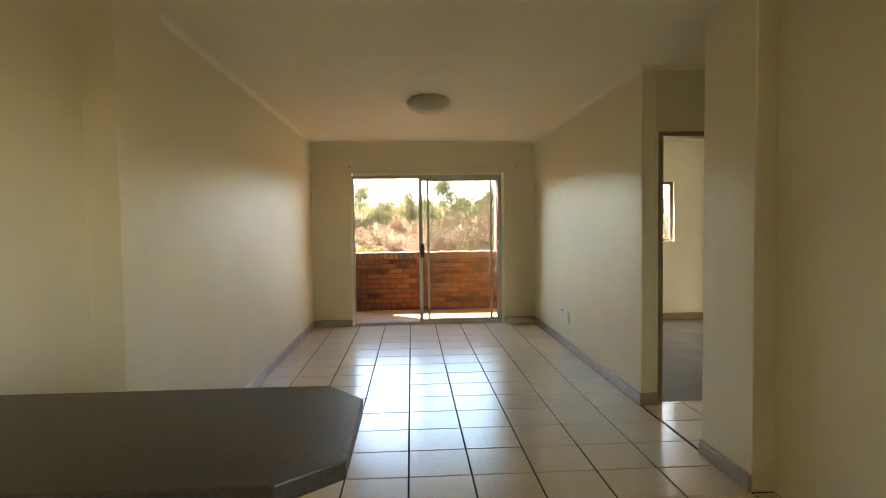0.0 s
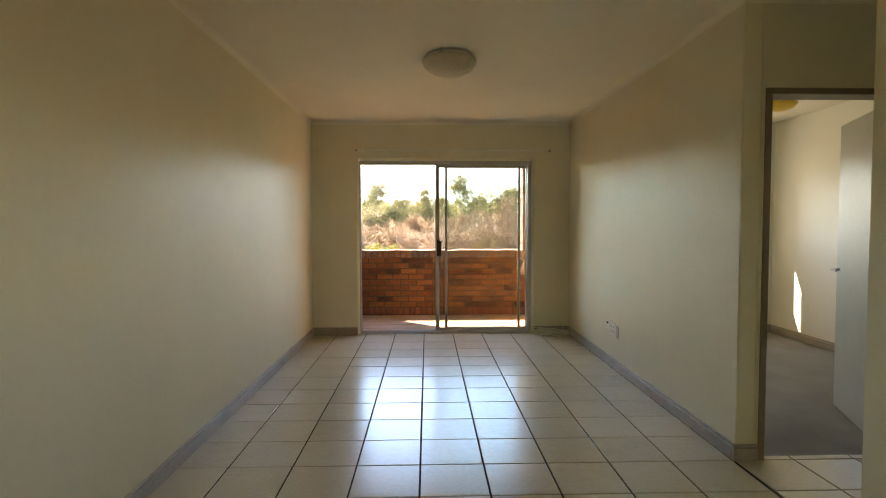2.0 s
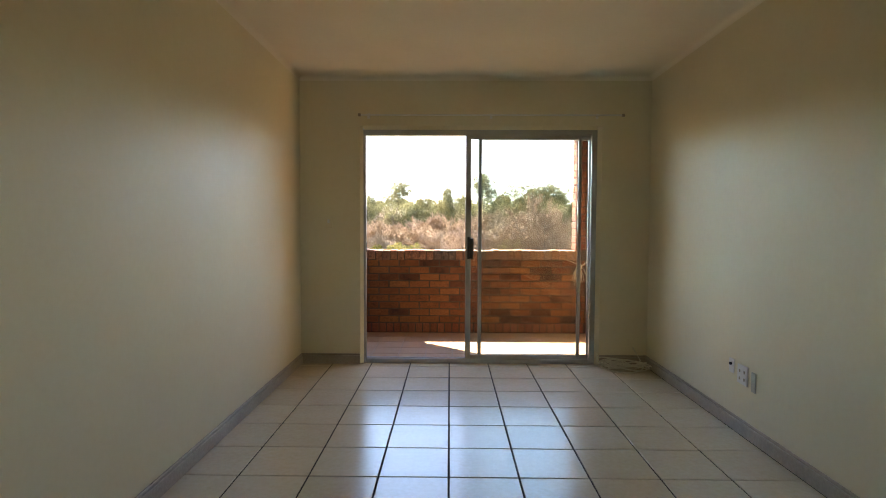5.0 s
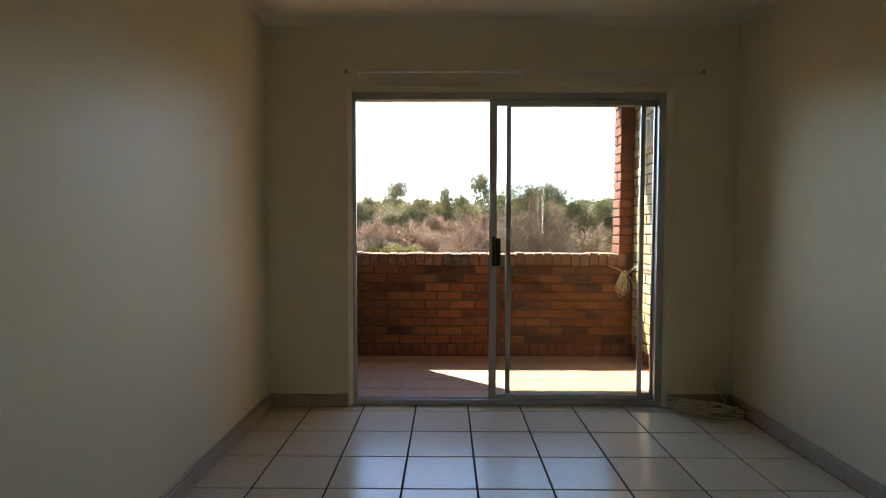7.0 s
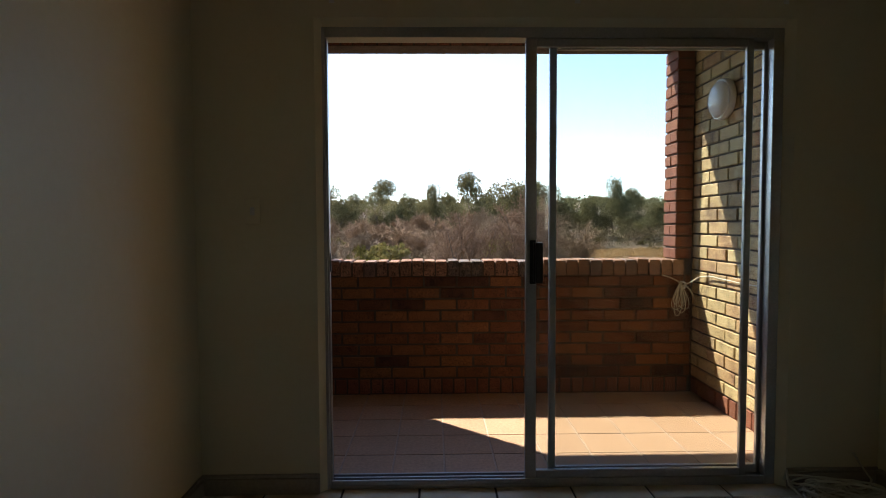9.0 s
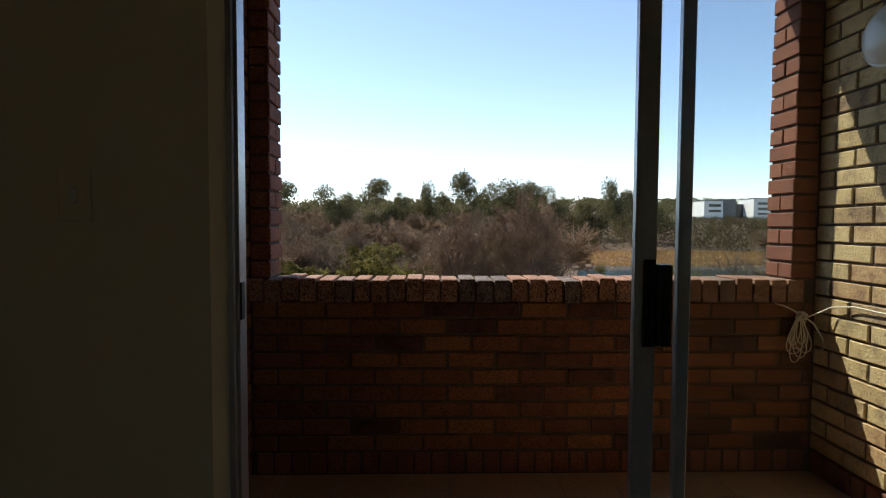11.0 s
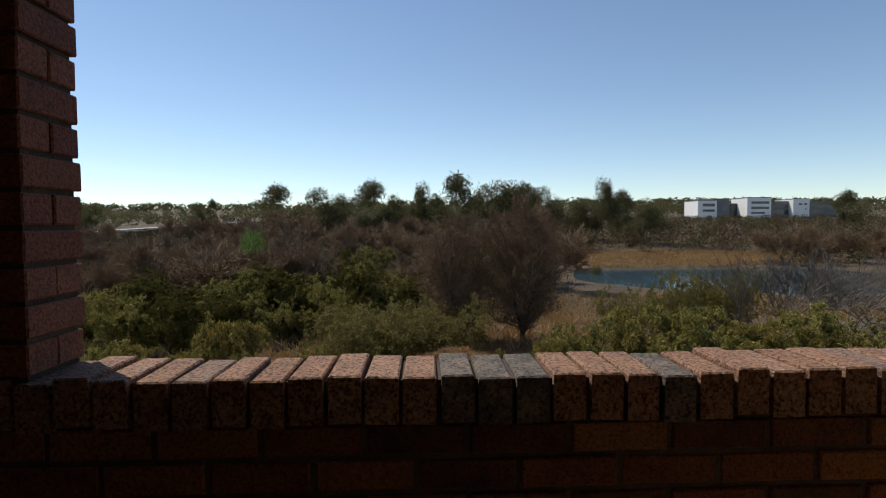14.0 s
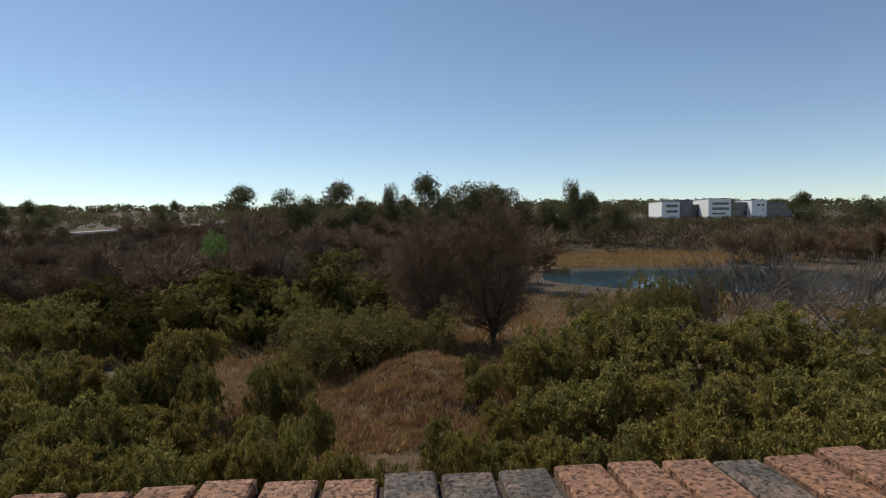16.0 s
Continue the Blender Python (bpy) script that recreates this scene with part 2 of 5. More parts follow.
M_COPING_GREY = material("grey_coping_brick", [(0.3, (0.07, 0.062, 0.055)), (0.5, (0.14, 0.115, 0.10)), (0.7, (0.23, 0.16, 0.12))], 16, 110, 0.45, 0.9, 0.7, 80, pits=0.8)

# ---- plan of the flat ----
XL, XR = -1.335, 1.765          # lounge side walls
YW, YO = 0.085, 0.225           # inner and outer face of the balcony wall
ZC = 2.56                       # ceiling
DX0, DX1, DZ = -0.790, 1.305, 2.095   # sliding door opening
YH = -3.50                      # wall at the passage, facing the kitchen
YN0, YN1 = -4.87, -4.39         # nib walls between kitchen and lounge
KX0, KX1, KY = -1.47, 1.86, -9.2
BX0, BX1 = 1.87, 4.28           # bedroom
PX = 3.6                        # end of the passage

b = bmesh.new()
RX0, RX1, RZ = DX0 - 0.010, DX1 + 0.035, DZ + 0.032   # plaster arris round the door
box(b, XL - 0.2, RX0, YW, YO, 0, ZC)
box(b, RX1, XR + 0.105, YW, YO, 0, ZC)
box(b, RX0, RX1, YW, YO, RZ, ZC)
structure("wall_north", b, M_WALL, "cream painted wall round the sliding door", "wall")


def splay(b, profile, ends, along):
    """A plaster reveal: a four-sided profile drawn out between two ends."""
    rings = [[b.verts.new((u, y, e) if along == "z" else (e, y, u)) for u, y in profile] for e in ends]
    for k in range(4):
        b.faces.new((rings[0][k], rings[0][(k + 1) % 4], rings[1][(k + 1) % 4], rings[1][k]))
    b.faces.new(rings[0])
    b.faces.new(rings[1])


b = bmesh.new()
splay(b, [(RX0, YW + 0.001), (DX0 + 0.017, 0.1115), (DX0 - 0.001, YO), (RX0, YO)], (0, RZ), "z")
splay(b, [(RX1, YW + 0.001), (DX1 + 0.001, 0.1115), (DX1 + 0.001, YO), (RX1, YO)], (0, RZ), "z")
splay(b, [(RZ, YW + 0.001), (DZ + 0.001, 0.1115), (DZ + 0.001, YO), (RZ, YO)], (RX0 + 0.03, RX1 - 0.036), "x")
bmesh.ops.recalc_face_normals(b, faces=b.faces[:])
structure("door_reveal", b, M_WALL, "splayed cream plaster reveal round the sliding door", "reveal")
b = bmesh.new()
box(b, XL - 0.2, XL, YN1, YW, 0, ZC)
structure("wall_west", b, M_WALL, "long smooth cream painted lounge wall", "wall")
b = bmesh.new()
box(b, XL - 0.2, XL + 0.022, YN0, YN1, 0, ZC, 0.004)
structure("wall_nib_1", b, M_WALL, "short cream nib wall by the kitchen", "wall")
b = bmesh.new()
box(b, XR, BX0, YH, YW, 0, ZC, 0.006)
structure("wall_east", b, M_WALL, "cream painted wall between lounge and bedroom", "wall")
b = bmesh.new()
box(b, XR - 0.02, XR + 0.25, YN0, YN1, 0, ZC, 0.006)
box(b, XR + 0.25, PX, YN0 + 0.3, YN1, 0, ZC)
structure("wall_nib_2", b, M_WALL, "short cream nib wall at the passage", "wall")
b = bmesh.new()
box(b, KX0 - 0.2, KX0, KY, YN0, 0, ZC)
structure("wall_kitchen_1", b, M_WALL, "cream painted kitchen wall", "wall")
b = bmesh.new()
box(b, KX1, KX1 + 0.2, KY, -8.72, 0, ZC)
box(b, KX1, KX1 + 0.2, -7.48, YN0, 0, ZC)
box(b, KX1, KX1 + 0.2, -8.72, -7.48, 0, 1.03)
box(b, KX1, KX1 + 0.2, -8.72, -7.48, 2.07, ZC)
structure("wall_kitchen_2", b, M_WALL, "cream painted kitchen wall", "wall")
b = bmesh.new()
box(b, KX0 - 0.2, KX1 + 0.2, KY - 0.2, KY, 0, ZC)
structure("wall_south", b, M_WALL, "cream painted wall behind the kitchen", "wall")
b = bmesh.new()
box(b, PX, PX + 0.15, YN1 - 0.2, YH, 0, ZC)
structure("wall_passage", b, M_WALL, "cream painted end wall of the passage", "wall")
# wall with the bedroom door
HD0, HD1, HDZ = 1.925, 2.735, 2.03
b = bmesh.new()
box(b, BX0, HD0 - 0.035, YH, YH + 0.11, 0, ZC)
box(b, HD1 + 0.035, BX1, YH, YH + 0.11, 0, ZC)
box(b, HD0 - 0.035, HD1 + 0.035, YH, YH + 0.11, HDZ + 0.035, ZC)
structure("wall_bedroom_door", b, M_WALL, "cream painted wall with the bedroom doorway", "wall")
# bedroom shell
WX0, WX1, WZ0, WZ1 = 2.05, 3.80, 1.13, 1.98
b = bmesh.new()
box(b, BX0, WX0, YW, YO, 0, ZC)
box(b, WX1, BX1 + 0.2, YW, YO, 0, ZC)
box(b, WX0, WX1, YW, YO, 0, WZ0)
box(b, WX0, WX1, YW, YO, WZ1, ZC)
structure("wall_bedroom_1", b, M_BED, "pale painted bedroom wall with a window", "wall")
b = bmesh.new()
box(b, BX1, BX1 + 0.2, YH, YW, 0, ZC)
structure("wall_bedroom_2", b, M_BED, "pale painted bedroom side wall", "wall")
b = bmesh.new()
box(b, BX0, BX1, YH + 0.055, YW, -0.2, -0.004)
structure("floor_bedroom", b, M_CARPET, "worn grey carpet in the bedroom", "floor")
# floors under the tiles
b = bmesh.new()
box(b, XL - 0.1, XR + 0.1, YN0, YO, -0.2, -0.006)
box(b, KX0 - 0.1, KX1 + 0.1, KY - 0.1, YN0, -0.2, -0.006)
box(b, XR + 0.1, PX + 0.1, YN1 - 0.1, YH + 0.054, -0.2, -0.006)
floor = structure("floor", b, M_GROUT, "cream ceramic tile floor with dark grout", "floor")
b = bmesh.new()
box(b, KX0 - 0.2, BX1 + 0.2, KY - 0.2, YO, ZC, ZC + 0.2)
structure("ceiling", b, M_CEIL, "smooth off-white painted ceiling", "ceiling")


# ---- skirtings and cornice ----
def skirting(name, runs):
    b = bmesh.new()
    for x0, x1, y0, y1 in runs:
        box(b, x0, x1, y0, y1, 0, 0.075, 0.004)
        dx = 0.006 if x1 - x0 < 0.05 else 0
        dy = 0.006 if y1 - y0 < 0.05 else 0
        box(b, x0 + (dx if x0 > 0 else 0), x1 - (dx if x0 < 0 else 0), y0 + dy, y1, 0.075, 0.092, 0.004)
    return structure(name, b, M_SKIRT, "grey painted skirting board", "skirting")


skirting("baseboard", [(XL, XL + 0.02, YN1, YW - 0.02)])
skirting("baseboard", [(XR - 0.02, XR, YH, YW - 0.02)])
skirting("baseboard", [(XL, RX0, YW - 0.02, YW)])
skirting("baseboard", [(RX1, XR, YW - 0.02, YW)])
skirting("baseboard", [(XR - 0.02, HD0 - 0.04, YH - 0.02, YH)])
skirting("baseboard", [(XR - 0.04, XR - 0.02, YN0, YN1)])
skirting("baseboard", [(BX1 - 0.02, BX1, YH + 0.11, YW - 0.02)])
skirting("baseboard", [(BX0, BX1, YW - 0.02, YW)])

def cornice(name, x0, x1, y0, y1, side):
    """A small coved cornice: a quarter curve between wall and ceiling."""
    b = bmesh.new()
    c = 0.04
    prof = [(0, 0), (c, 0)] + [(c - c * math.sin(math.pi / 2 * k / 6), -c + c * math.cos(math.pi / 2 * k / 6)) for k in range(1, 6)] + [(0, -c)]
    ends = []
    for t in (0, 1):
        ring = []
        for u, w in prof:
            if side in ("x", "-x"):
                s = 1 if side == "x" else -1
                ring.append(b.verts.new((x0 + s * u, y0 + (y1 - y0) * t, ZC - 0.002 + w)))
            else:
                ring.append(b.verts.new((x0 + (x1 - x0) * t, y1 - u, ZC - 0.002 + w)))
        ends.append(ring)
    n = len(prof)
    for k in range(n):
        b.faces.new((ends[0][k], ends[0][(k + 1) % n], ends[1][(k + 1) % n], ends[1][k]))
    b.faces.new(ends[0])
    b.faces.new(ends[1])
    bmesh.ops.recalc_face_normals(b, faces=b.faces[:])
    return structure(name, b, M_CEIL, "small coved off-white cornice", "cornice")


cornice("trim", XL, XL, YN1, YW, "x")
cornice("trim", XR, XR, YH, YW, "-x")
cornice("trim", XL, XR, YW, YW, "y")
cornice("trim", XR, HD1 + 0.6, YH, YH, "y")

# ---- living room tiles ----
TILE = 0.35
tile_meshes = {}


def slab_mesh(cache, name, w, d, h, ch, mat):
    """A slab with a chamfered top, its base centre at the origin's underside."""
    key = (round(w, 3), round(d, 3), round(h, 3))
    if key not in cache:
        hw, hd = w / 2, d / 2
        v = [(-hw, -hd, -h), (hw, -hd, -h), (hw, hd, -h), (-hw, hd, -h), (-hw, -hd, -ch), (hw, -hd, -ch), (hw, hd, -ch), (-hw, hd, -ch),
             (-hw + ch, -hd + ch, 0), (hw - ch, -hd + ch, 0), (hw - ch, hd - ch, 0), (-hw + ch, hd - ch, 0)]
        f = [(8, 9, 10, 11)] + [(i, (i + 1) % 4, 4 + (i + 1) % 4, 4 + i) for i in range(4)] + [(4 + i, 4 + (i + 1) % 4, 8 + (i + 1) % 4, 8 + i) for i in range(4)]
        me = bpy.data.meshes.new(name)
        me.from_pydata(v, [], f)
        me.materials.append(mat)
        cache[key] = me
    return cache[key]


def lay_tiles(rects, parent, cache, mat, pitch, x_off, y_off, gap, depth, z):
    for x0, x1, y0, y1 in rects:
        for i in range(math.floor((x0 - x_off) / pitch), math.ceil((x1 - x_off) / pitch)):
            for j in range(math.floor((y0 - y_off) / pitch), math.ceil((y1 - y_off) / pitch)):
                a0, a1 = max(x0, x_off + i * pitch + gap / 2), min(x1, x_off + (i + 1) * pitch - gap / 2)
                c0, c1 = max(y0, y_off + j * pitch + gap / 2), min(y1, y_off + (j + 1) * pitch - gap / 2)
                if a1 - a0 < 0.012 or c1 - c0 < 0.012:
                    continue
                ob = new("tile", slab_mesh(cache, "tile", a1 - a0, c1 - c0, depth, 0.0015, mat))
                ob.location = ((a0 + a1) / 2, (c0 + c1) / 2, z + random.uniform(-0.0004, 0.0004))
                ob.rotation_euler = (random.uniform(-0.002, 0.002), random.uniform(-0.002, 0.002), 0)
                ob.parent = parent


# ---- sliding door ----
sd = tagged(new("door_1"), "aluminium sliding door standing half open to the balcony", "sliding door", "", "structure")
FY0, FY1 = 0.112, 0.190
b = bmesh.new()
box(b, DX0, DX0 + 0.030, FY0, 0.156, 0, DZ, 0.002)
box(b, DX0 + 0.030, DX0 + 0.038, 0.125, 0.149, 0, DZ - 0.046, 0.001)
box(b, DX0, DX0 + 0.032, 0.1565, FY1, 0, DZ - 0.046, 0.002)
box(b, DX1 - 0.047, DX1, FY0, FY1, 0, DZ, 0.002)
box(b, DX0 + 0.030, DX1 - 0.047, FY0, FY1, DZ - 0.045, DZ, 0.002)
for y in (FY0, (FY0 + FY1) / 2 - 0.008, FY1 - 0.012):
    box(b, DX0 + (0.038 if y < 0.156 else 0.033), DX1 - 0.047, y, y + 0.012, 0.012, 0.040, 0.002)
box(b, DX0 + 0.038, DX1 - 0.047, FY0, 0.156, 0, 0.012)
box(b, DX0 + 0.033, DX1 - 0.047, 0.1565, FY1, 0, 0.012)
part("door_frame", b, M_ALU, sd)


def panel(name, x0, x1, y0, y1, left_w, right_w):
    b = bmesh.new()
    box(b, x0, x0 + left_w, y0, y1, 0.03, DZ - 0.046, 0.003)
    box(b, x1 - right_w, x1, y0, y1, 0.03, DZ - 0.046, 0.003)
    box(b, x0 + left_w, x1 - right_w, y0, y1, 0.03, 0.075, 0.003)
    box(b, x0 + left_w, x1 - right_w, y0, y1, DZ - 0.082, DZ - 0.046, 0.003)
    p = part(name, b, M_ALU, sd)
    b = bmesh.new()
    ym = (y0 + y1) / 2
    box(b, x0 + left_w, x1 - right_w, ym - 0.002, ym + 0.002, 0.075, DZ - 0.082)
    g = part("pane", b, M_GLASS, p, "clear glass pane")
    g.visible_shadow = False
    return p


slide = panel("sliding_panel", 0.140, 1.174, 0.122, 0.145, 0.050, 0.030)
panel("fixed_panel", 0.256, 1.259, 0.158, 0.180, 0.032, 0.015)
b = bmesh.new()
box(b, 0.158, 0.186, 0.114, 0.122, 0.945, 1.145, 0.003, 2)
box(b, 0.172, 0.180, 0.098, 0.116, 0.955, 1.135, 0.003, 2)
box(b, 0.180, 0.214, 0.088, 0.122, 0.950, 1.135, 0.006, 2)
part("handle", b, M_BLACK, slide, "black plastic pull handle")
b = bmesh.new()
box(b, DX0 + 0.0382, DX0 + 0.042, 0.128, 0.147, 1.005, 1.09, 0.001)
part("strike_plate", b, M_BLACK, sd, "black lock strike plate")

# ---- bedroom door and its frame ----
bd = tagged(new("door_2"), "grey-green bedroom door standing open in a brown steel frame", "door", "", "structure")
b = bmesh.new()
box(b, HD0 - 0.035, HD0, YH - 0.012, YH + 0.122, 0, HDZ, 0.004)
box(b, HD1, HD1 + 0.035, YH - 0.012, YH + 0.122, 0, HDZ, 0.004)
box(b, HD0 - 0.035, HD1 + 0.035, YH - 0.012, YH + 0.122, HDZ, HDZ + 0.035, 0.004)
part("door_frame", b, M_FRAME_BROWN, bd)
b = bmesh.new()
box(b, 0, 0.80, -0.02, 0.02, 0.008, HDZ - 0.005, 0.003)
leaf = part("door_leaf", b, M_DOOR, bd)
leaf.matrix_local = pose(HD1 - 0.01, YH + 0.14, 0, 0, 0, 68)
b = bmesh.new()
tube(b, [(0.74, -0.02, 1.0), (0.74, -0.07, 1.0), (0.63, -0.07, 1.0)], 0.009, 8)
tube(b, [(0.74, 0.02, 1.0), (0.74, 0.07, 1.0), (0.63, 0.07, 1.0)], 0.009, 8)
part("door_handle", b, M_ALU, leaf)

# ---- bedroom window ----
w = tagged(new("window_1"), "brown steel bedroom window in the outer wall", "window", "", "structure")
b = bmesh.new()
for x0, x1 in ((WX0, WX0 + 0.04), (WX1 - 0.04, WX1), ((WX0 + WX1) / 2 - 0.02, (WX0 + WX1) / 2 + 0.02)):
    box(b, x0, x1, 0.13, 0.17, WZ0, WZ1, 0.003)
box(b, WX0 + 0.04, WX1 - 0.04, 0.131, 0.169, WZ0, WZ0 + 0.04, 0.003)
box(b, WX0 + 0.04, WX1 - 0.04, 0.131, 0.169, WZ1 - 0.04, WZ1, 0.003)
part("window_frame", b, M_FRAME_BROWN, w)
for x0, x1 in ((WX0 + 0.04, (WX0 + WX1) / 2 - 0.02), ((WX0 + WX1) / 2 + 0.02, WX1 - 0.04)):
    b = bmesh.new()
    box(b, x0, x1, 0.148, 0.152, WZ0 + 0.04, WZ1 - 0.04)
    g = part("pane", b, M_GLASS, w)
    g.visible_shadow = False

w = tagged(new("window_2"), "brown steel kitchen window in the side wall", "window", "", "structure")
b = bmesh.new()
for y0, y1 in ((-8.72, -8.68), (-7.52, -7.48), (-8.12, -8.08)):
    box(b, KX1 + 0.02, KX1 + 0.06, y0, y1, 1.03, 2.07, 0.003)
box(b, KX1 + 0.021, KX1 + 0.059, -8.68, -7.52, 1.03, 1.07, 0.003)
box(b, KX1 + 0.021, KX1 + 0.059, -8.68, -7.52, 2.03, 2.07, 0.003)
part("window_frame", b, M_FRAME_BROWN, w)

# ---- balcony ----
PY0, PY1 = 1.497, 1.695          # parapet and piers
BLX, BRX = -1.178, 1.575         # balcony side walls
OX0, OX1 = -1.078, 1.448         # opening above the parapet
CZ = 0.961                       # top of the coping
LZ = 2.465                        # underside of the lintel
REC = 0.010                      # how far the mortar lies back
b = bmesh.new()
box(b, BLX - 0.35, BRX + 0.35, YO, PY1 - 0.012, -0.25, -0.003)
bal_floor = structure("floor_balcony", b, M_BALGROUT, "terracotta tiled balcony floor in sun and shade", "floor")
b = bmesh.new()
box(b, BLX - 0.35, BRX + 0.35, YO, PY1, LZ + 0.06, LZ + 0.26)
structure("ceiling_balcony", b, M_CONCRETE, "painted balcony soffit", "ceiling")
b = bmesh.new()
box(b, BLX - 0.30, BRX + 0.30, PY0 + REC, PY1 - REC, LZ, LZ + 0.06)
structure("lintel", b, M_MORTAR, "brick lintel over the balcony opening", "lintel")
b = bmesh.new()
box(b, BLX - 0.30, BRX + 0.30, PY0 + REC, PY1 - REC, -0.25, CZ - 0.015)
parapet = structure("wall_parapet", b, M_MORTAR, "low face brick parapet coloured darker orange for shade, with a brick-on-edge coping", "parapet")
b = bmesh.new()
box(b, BLX - 0.30, OX0 - REC, PY0 + REC, PY1 - REC, CZ - 0.015, LZ)
pier_l = structure("pier_1", b, M_MORTAR, "red face brick pier beside the balcony opening", "pier")
b = bmesh.new()
box(b, OX1 + REC, BRX + 0.30, PY0 + REC, PY1 - REC, CZ - 0.015, LZ)
pier_r = structure("pier_2", b, M_MORTAR, "red face brick pier beside the balcony opening", "pier")
b = bmesh.new()
box(b, BLX - 0.30, BLX - REC, YO, PY0 + REC, -0.003, LZ + 0.06)
wall_bl = structure("wall_balcony_1", b, M_MORTAR, "face brick balcony side wall with shade put into its darker brick colour", "wall")
b = bmesh.new()
box(b, BRX + REC, BRX + 0.30, YO, PY0 + REC, -0.003, LZ + 0.06)
wall_br = structure("wall_balcony_2", b, M_MORTAR, "buff face brick balcony side wall in hard sunlight, coloured brighter for it", "wall")
# outer face of the building round the balcony
b = bmesh.new()
box(b, -9, BLX - 0.30, YO, PY1, -6.5, 6)
box(b, BRX + 0.30, BX1 + 0.2, YO + 0.002, YO + 0.05, -6.5, WZ0 - 0.02)
box(b, BRX + 0.30, BX1 + 0.2, YO + 0.002, YO + 0.05, WZ1 + 0.02, 6)
box(b, BLX - 0.30, BRX + 0.30, PY0 + 0.02, PY1 - 0.02, -6.5, -0.25)
box(b, BLX - 0.30, BRX + 0.30, PY0 + 0.02, PY1 - 0.02, LZ + 0.26, 6)
box(b, WX1 + 0.02, BX1 + 0.2, YO + 0.002, YO + 0.05, WZ0 - 0.02, WZ1 + 0.02)
structure("facade", b, M_BRICK_RED, "red brick outer face of the apartment block", "facade")

# ---- kitchen counter ----
ct = thing("breakfast_counter", "dark speckled laminate breakfast counter with clipped corners", "counter", "", (-1.0, -6.2, 0))
b = bmesh.new()
outline = [(KX0 + 0.002, -6.52), (-0.215, -6.52), (-0.100, -6.425), (-0.100, -6.045), (-0.205, -5.915), (KX0 + 0.002, -5.915)]
ring = [b.verts.new((x + 1.0, y + 6.2, 0.88)) for x, y in outline]
face = b.faces.new(ring)
up = bmesh.ops.extrude_face_region(b, geom=[face])
bmesh.ops.translate(b, verts=[v for v in up["geom"] if isinstance(v, bmesh.types.BMVert)], vec=(0, 0, 0.04))
bmesh.ops.recalc_face_normals(b, faces=b.faces[:])
bmesh.ops.bevel(b, geom=b.edges[:], offset=0.004, segments=2, profile=0.5, affect='EDGES')
part("countertop", b, M_COUNTER, ct)
b = bmesh.new()
box(b, KX0 + 1.004, 0.35, -0.22, 0.12, 0, 0.88, 0.003)
part("base_panel", b, M_WALL, ct, "plain painted base under the top")

# ---- lamps ----
cl = thing("ceiling_light", "frosted glass dome ceiling light, switched off", "ceiling light", "", (0.206, -2.42, ZC))
b = bmesh.new()
lathe(b, [(0, 0), (0.165, 0), (0.165, -0.022), (0.155, -0.030), (0, -0.030)], 40)
part("base_plate", b, M_WHITE, cl, "", True)
b = bmesh.new()
lathe(b, [(0.194, -0.030), (0.199, -0.042), (0.188, -0.072), (0.155, -0.108), (0.105, -0.132), (0.052, -0.143), (0, -0.146)], 40)
part("shade", b, M_LAMP, cl, "frosted glass dome", True)
for a in (10, 130, 250):
    b = bmesh.new()
    c, s = math.cos(radians(a)), math.sin(radians(a))
    box(b, 0.188 * c - 0.007, 0.188 * c + 0.007, 0.188 * s - 0.007, 0.188 * s + 0.007, -0.05, -0.0, 0.002)
    part("clip", b, M_ALU, cl, "small metal clip")
bl = thing("bedroom_ceiling_light", "small yellow glass ceiling light", "ceiling light", "", (3.59, -1.05, ZC))
M_YELLOW = material("yellow_glass", [(0.3, (0.72, 0.52, 0.08)), (0.7, (0.8, 0.6, 0.12))], 8, 90, 0.05, 0.3, 0.02, 60, translucent=0.4)
b = bmesh.new()
lathe(b, [(0, 0), (0.10, 0), (0.10, -0.02), (0, -0.02)], 32)
part("base_plate", b, M_WHITE, bl, "", True)
b = bmesh.new()
lathe(b, [(0.14, -0.02), (0.15, -0.03), (0.12, -0.07), (0.06, -0.095), (0, -0.10)], 32)
part("shade", b, M_YELLOW, bl, "yellow glass dome", True)
M_OPAL = material("clear_ribbed_glass", [(0.3, (0.76, 0.76, 0.72)), (0.7, (0.82, 0.82, 0.78))], 20, 120, 0.05, 0.08, 0.06, 60, translucent=0.2)
bk = thing("bulkhead_light", "round white bulkhead light on the brick balcony wall", "wall light", "", (BRX - 0.004, 1.09, 2.0))
b = bmesh.new()
turn = pose(0, 0, 0, 0, -90, 0)
lathe(b, [(0, 0), (0.124, 0), (0.128, 0.016), (0.126, 0.040), (0.120, 0.046), (0.114, 0.042), (0, 0.038)], 40, turn)
part("rim", b, M_WHITE, bk, "white plastic rim", True)
b = bmesh.new()
lathe(b, [(0.115, 0.042), (0.110, 0.056), (0.090, 0.072), (0.052, 0.084), (0, 0.088)], 40, turn)
part("diffuser", b, M_OPAL, bk, "frosted glass diffuser", True)

# ---- curtain rail ----
cr = thing("curtain_rail", "thin white curtain rail with brackets above the sliding door", "curtain rail", "", (0.36, YW, 2.21))
b = bmesh.new()
tube(b, [(-1.15, -0.05, 0), (1.14, -0.05, 0)], 0.008, 8)
part("rail", b, M_WHITE, cr)
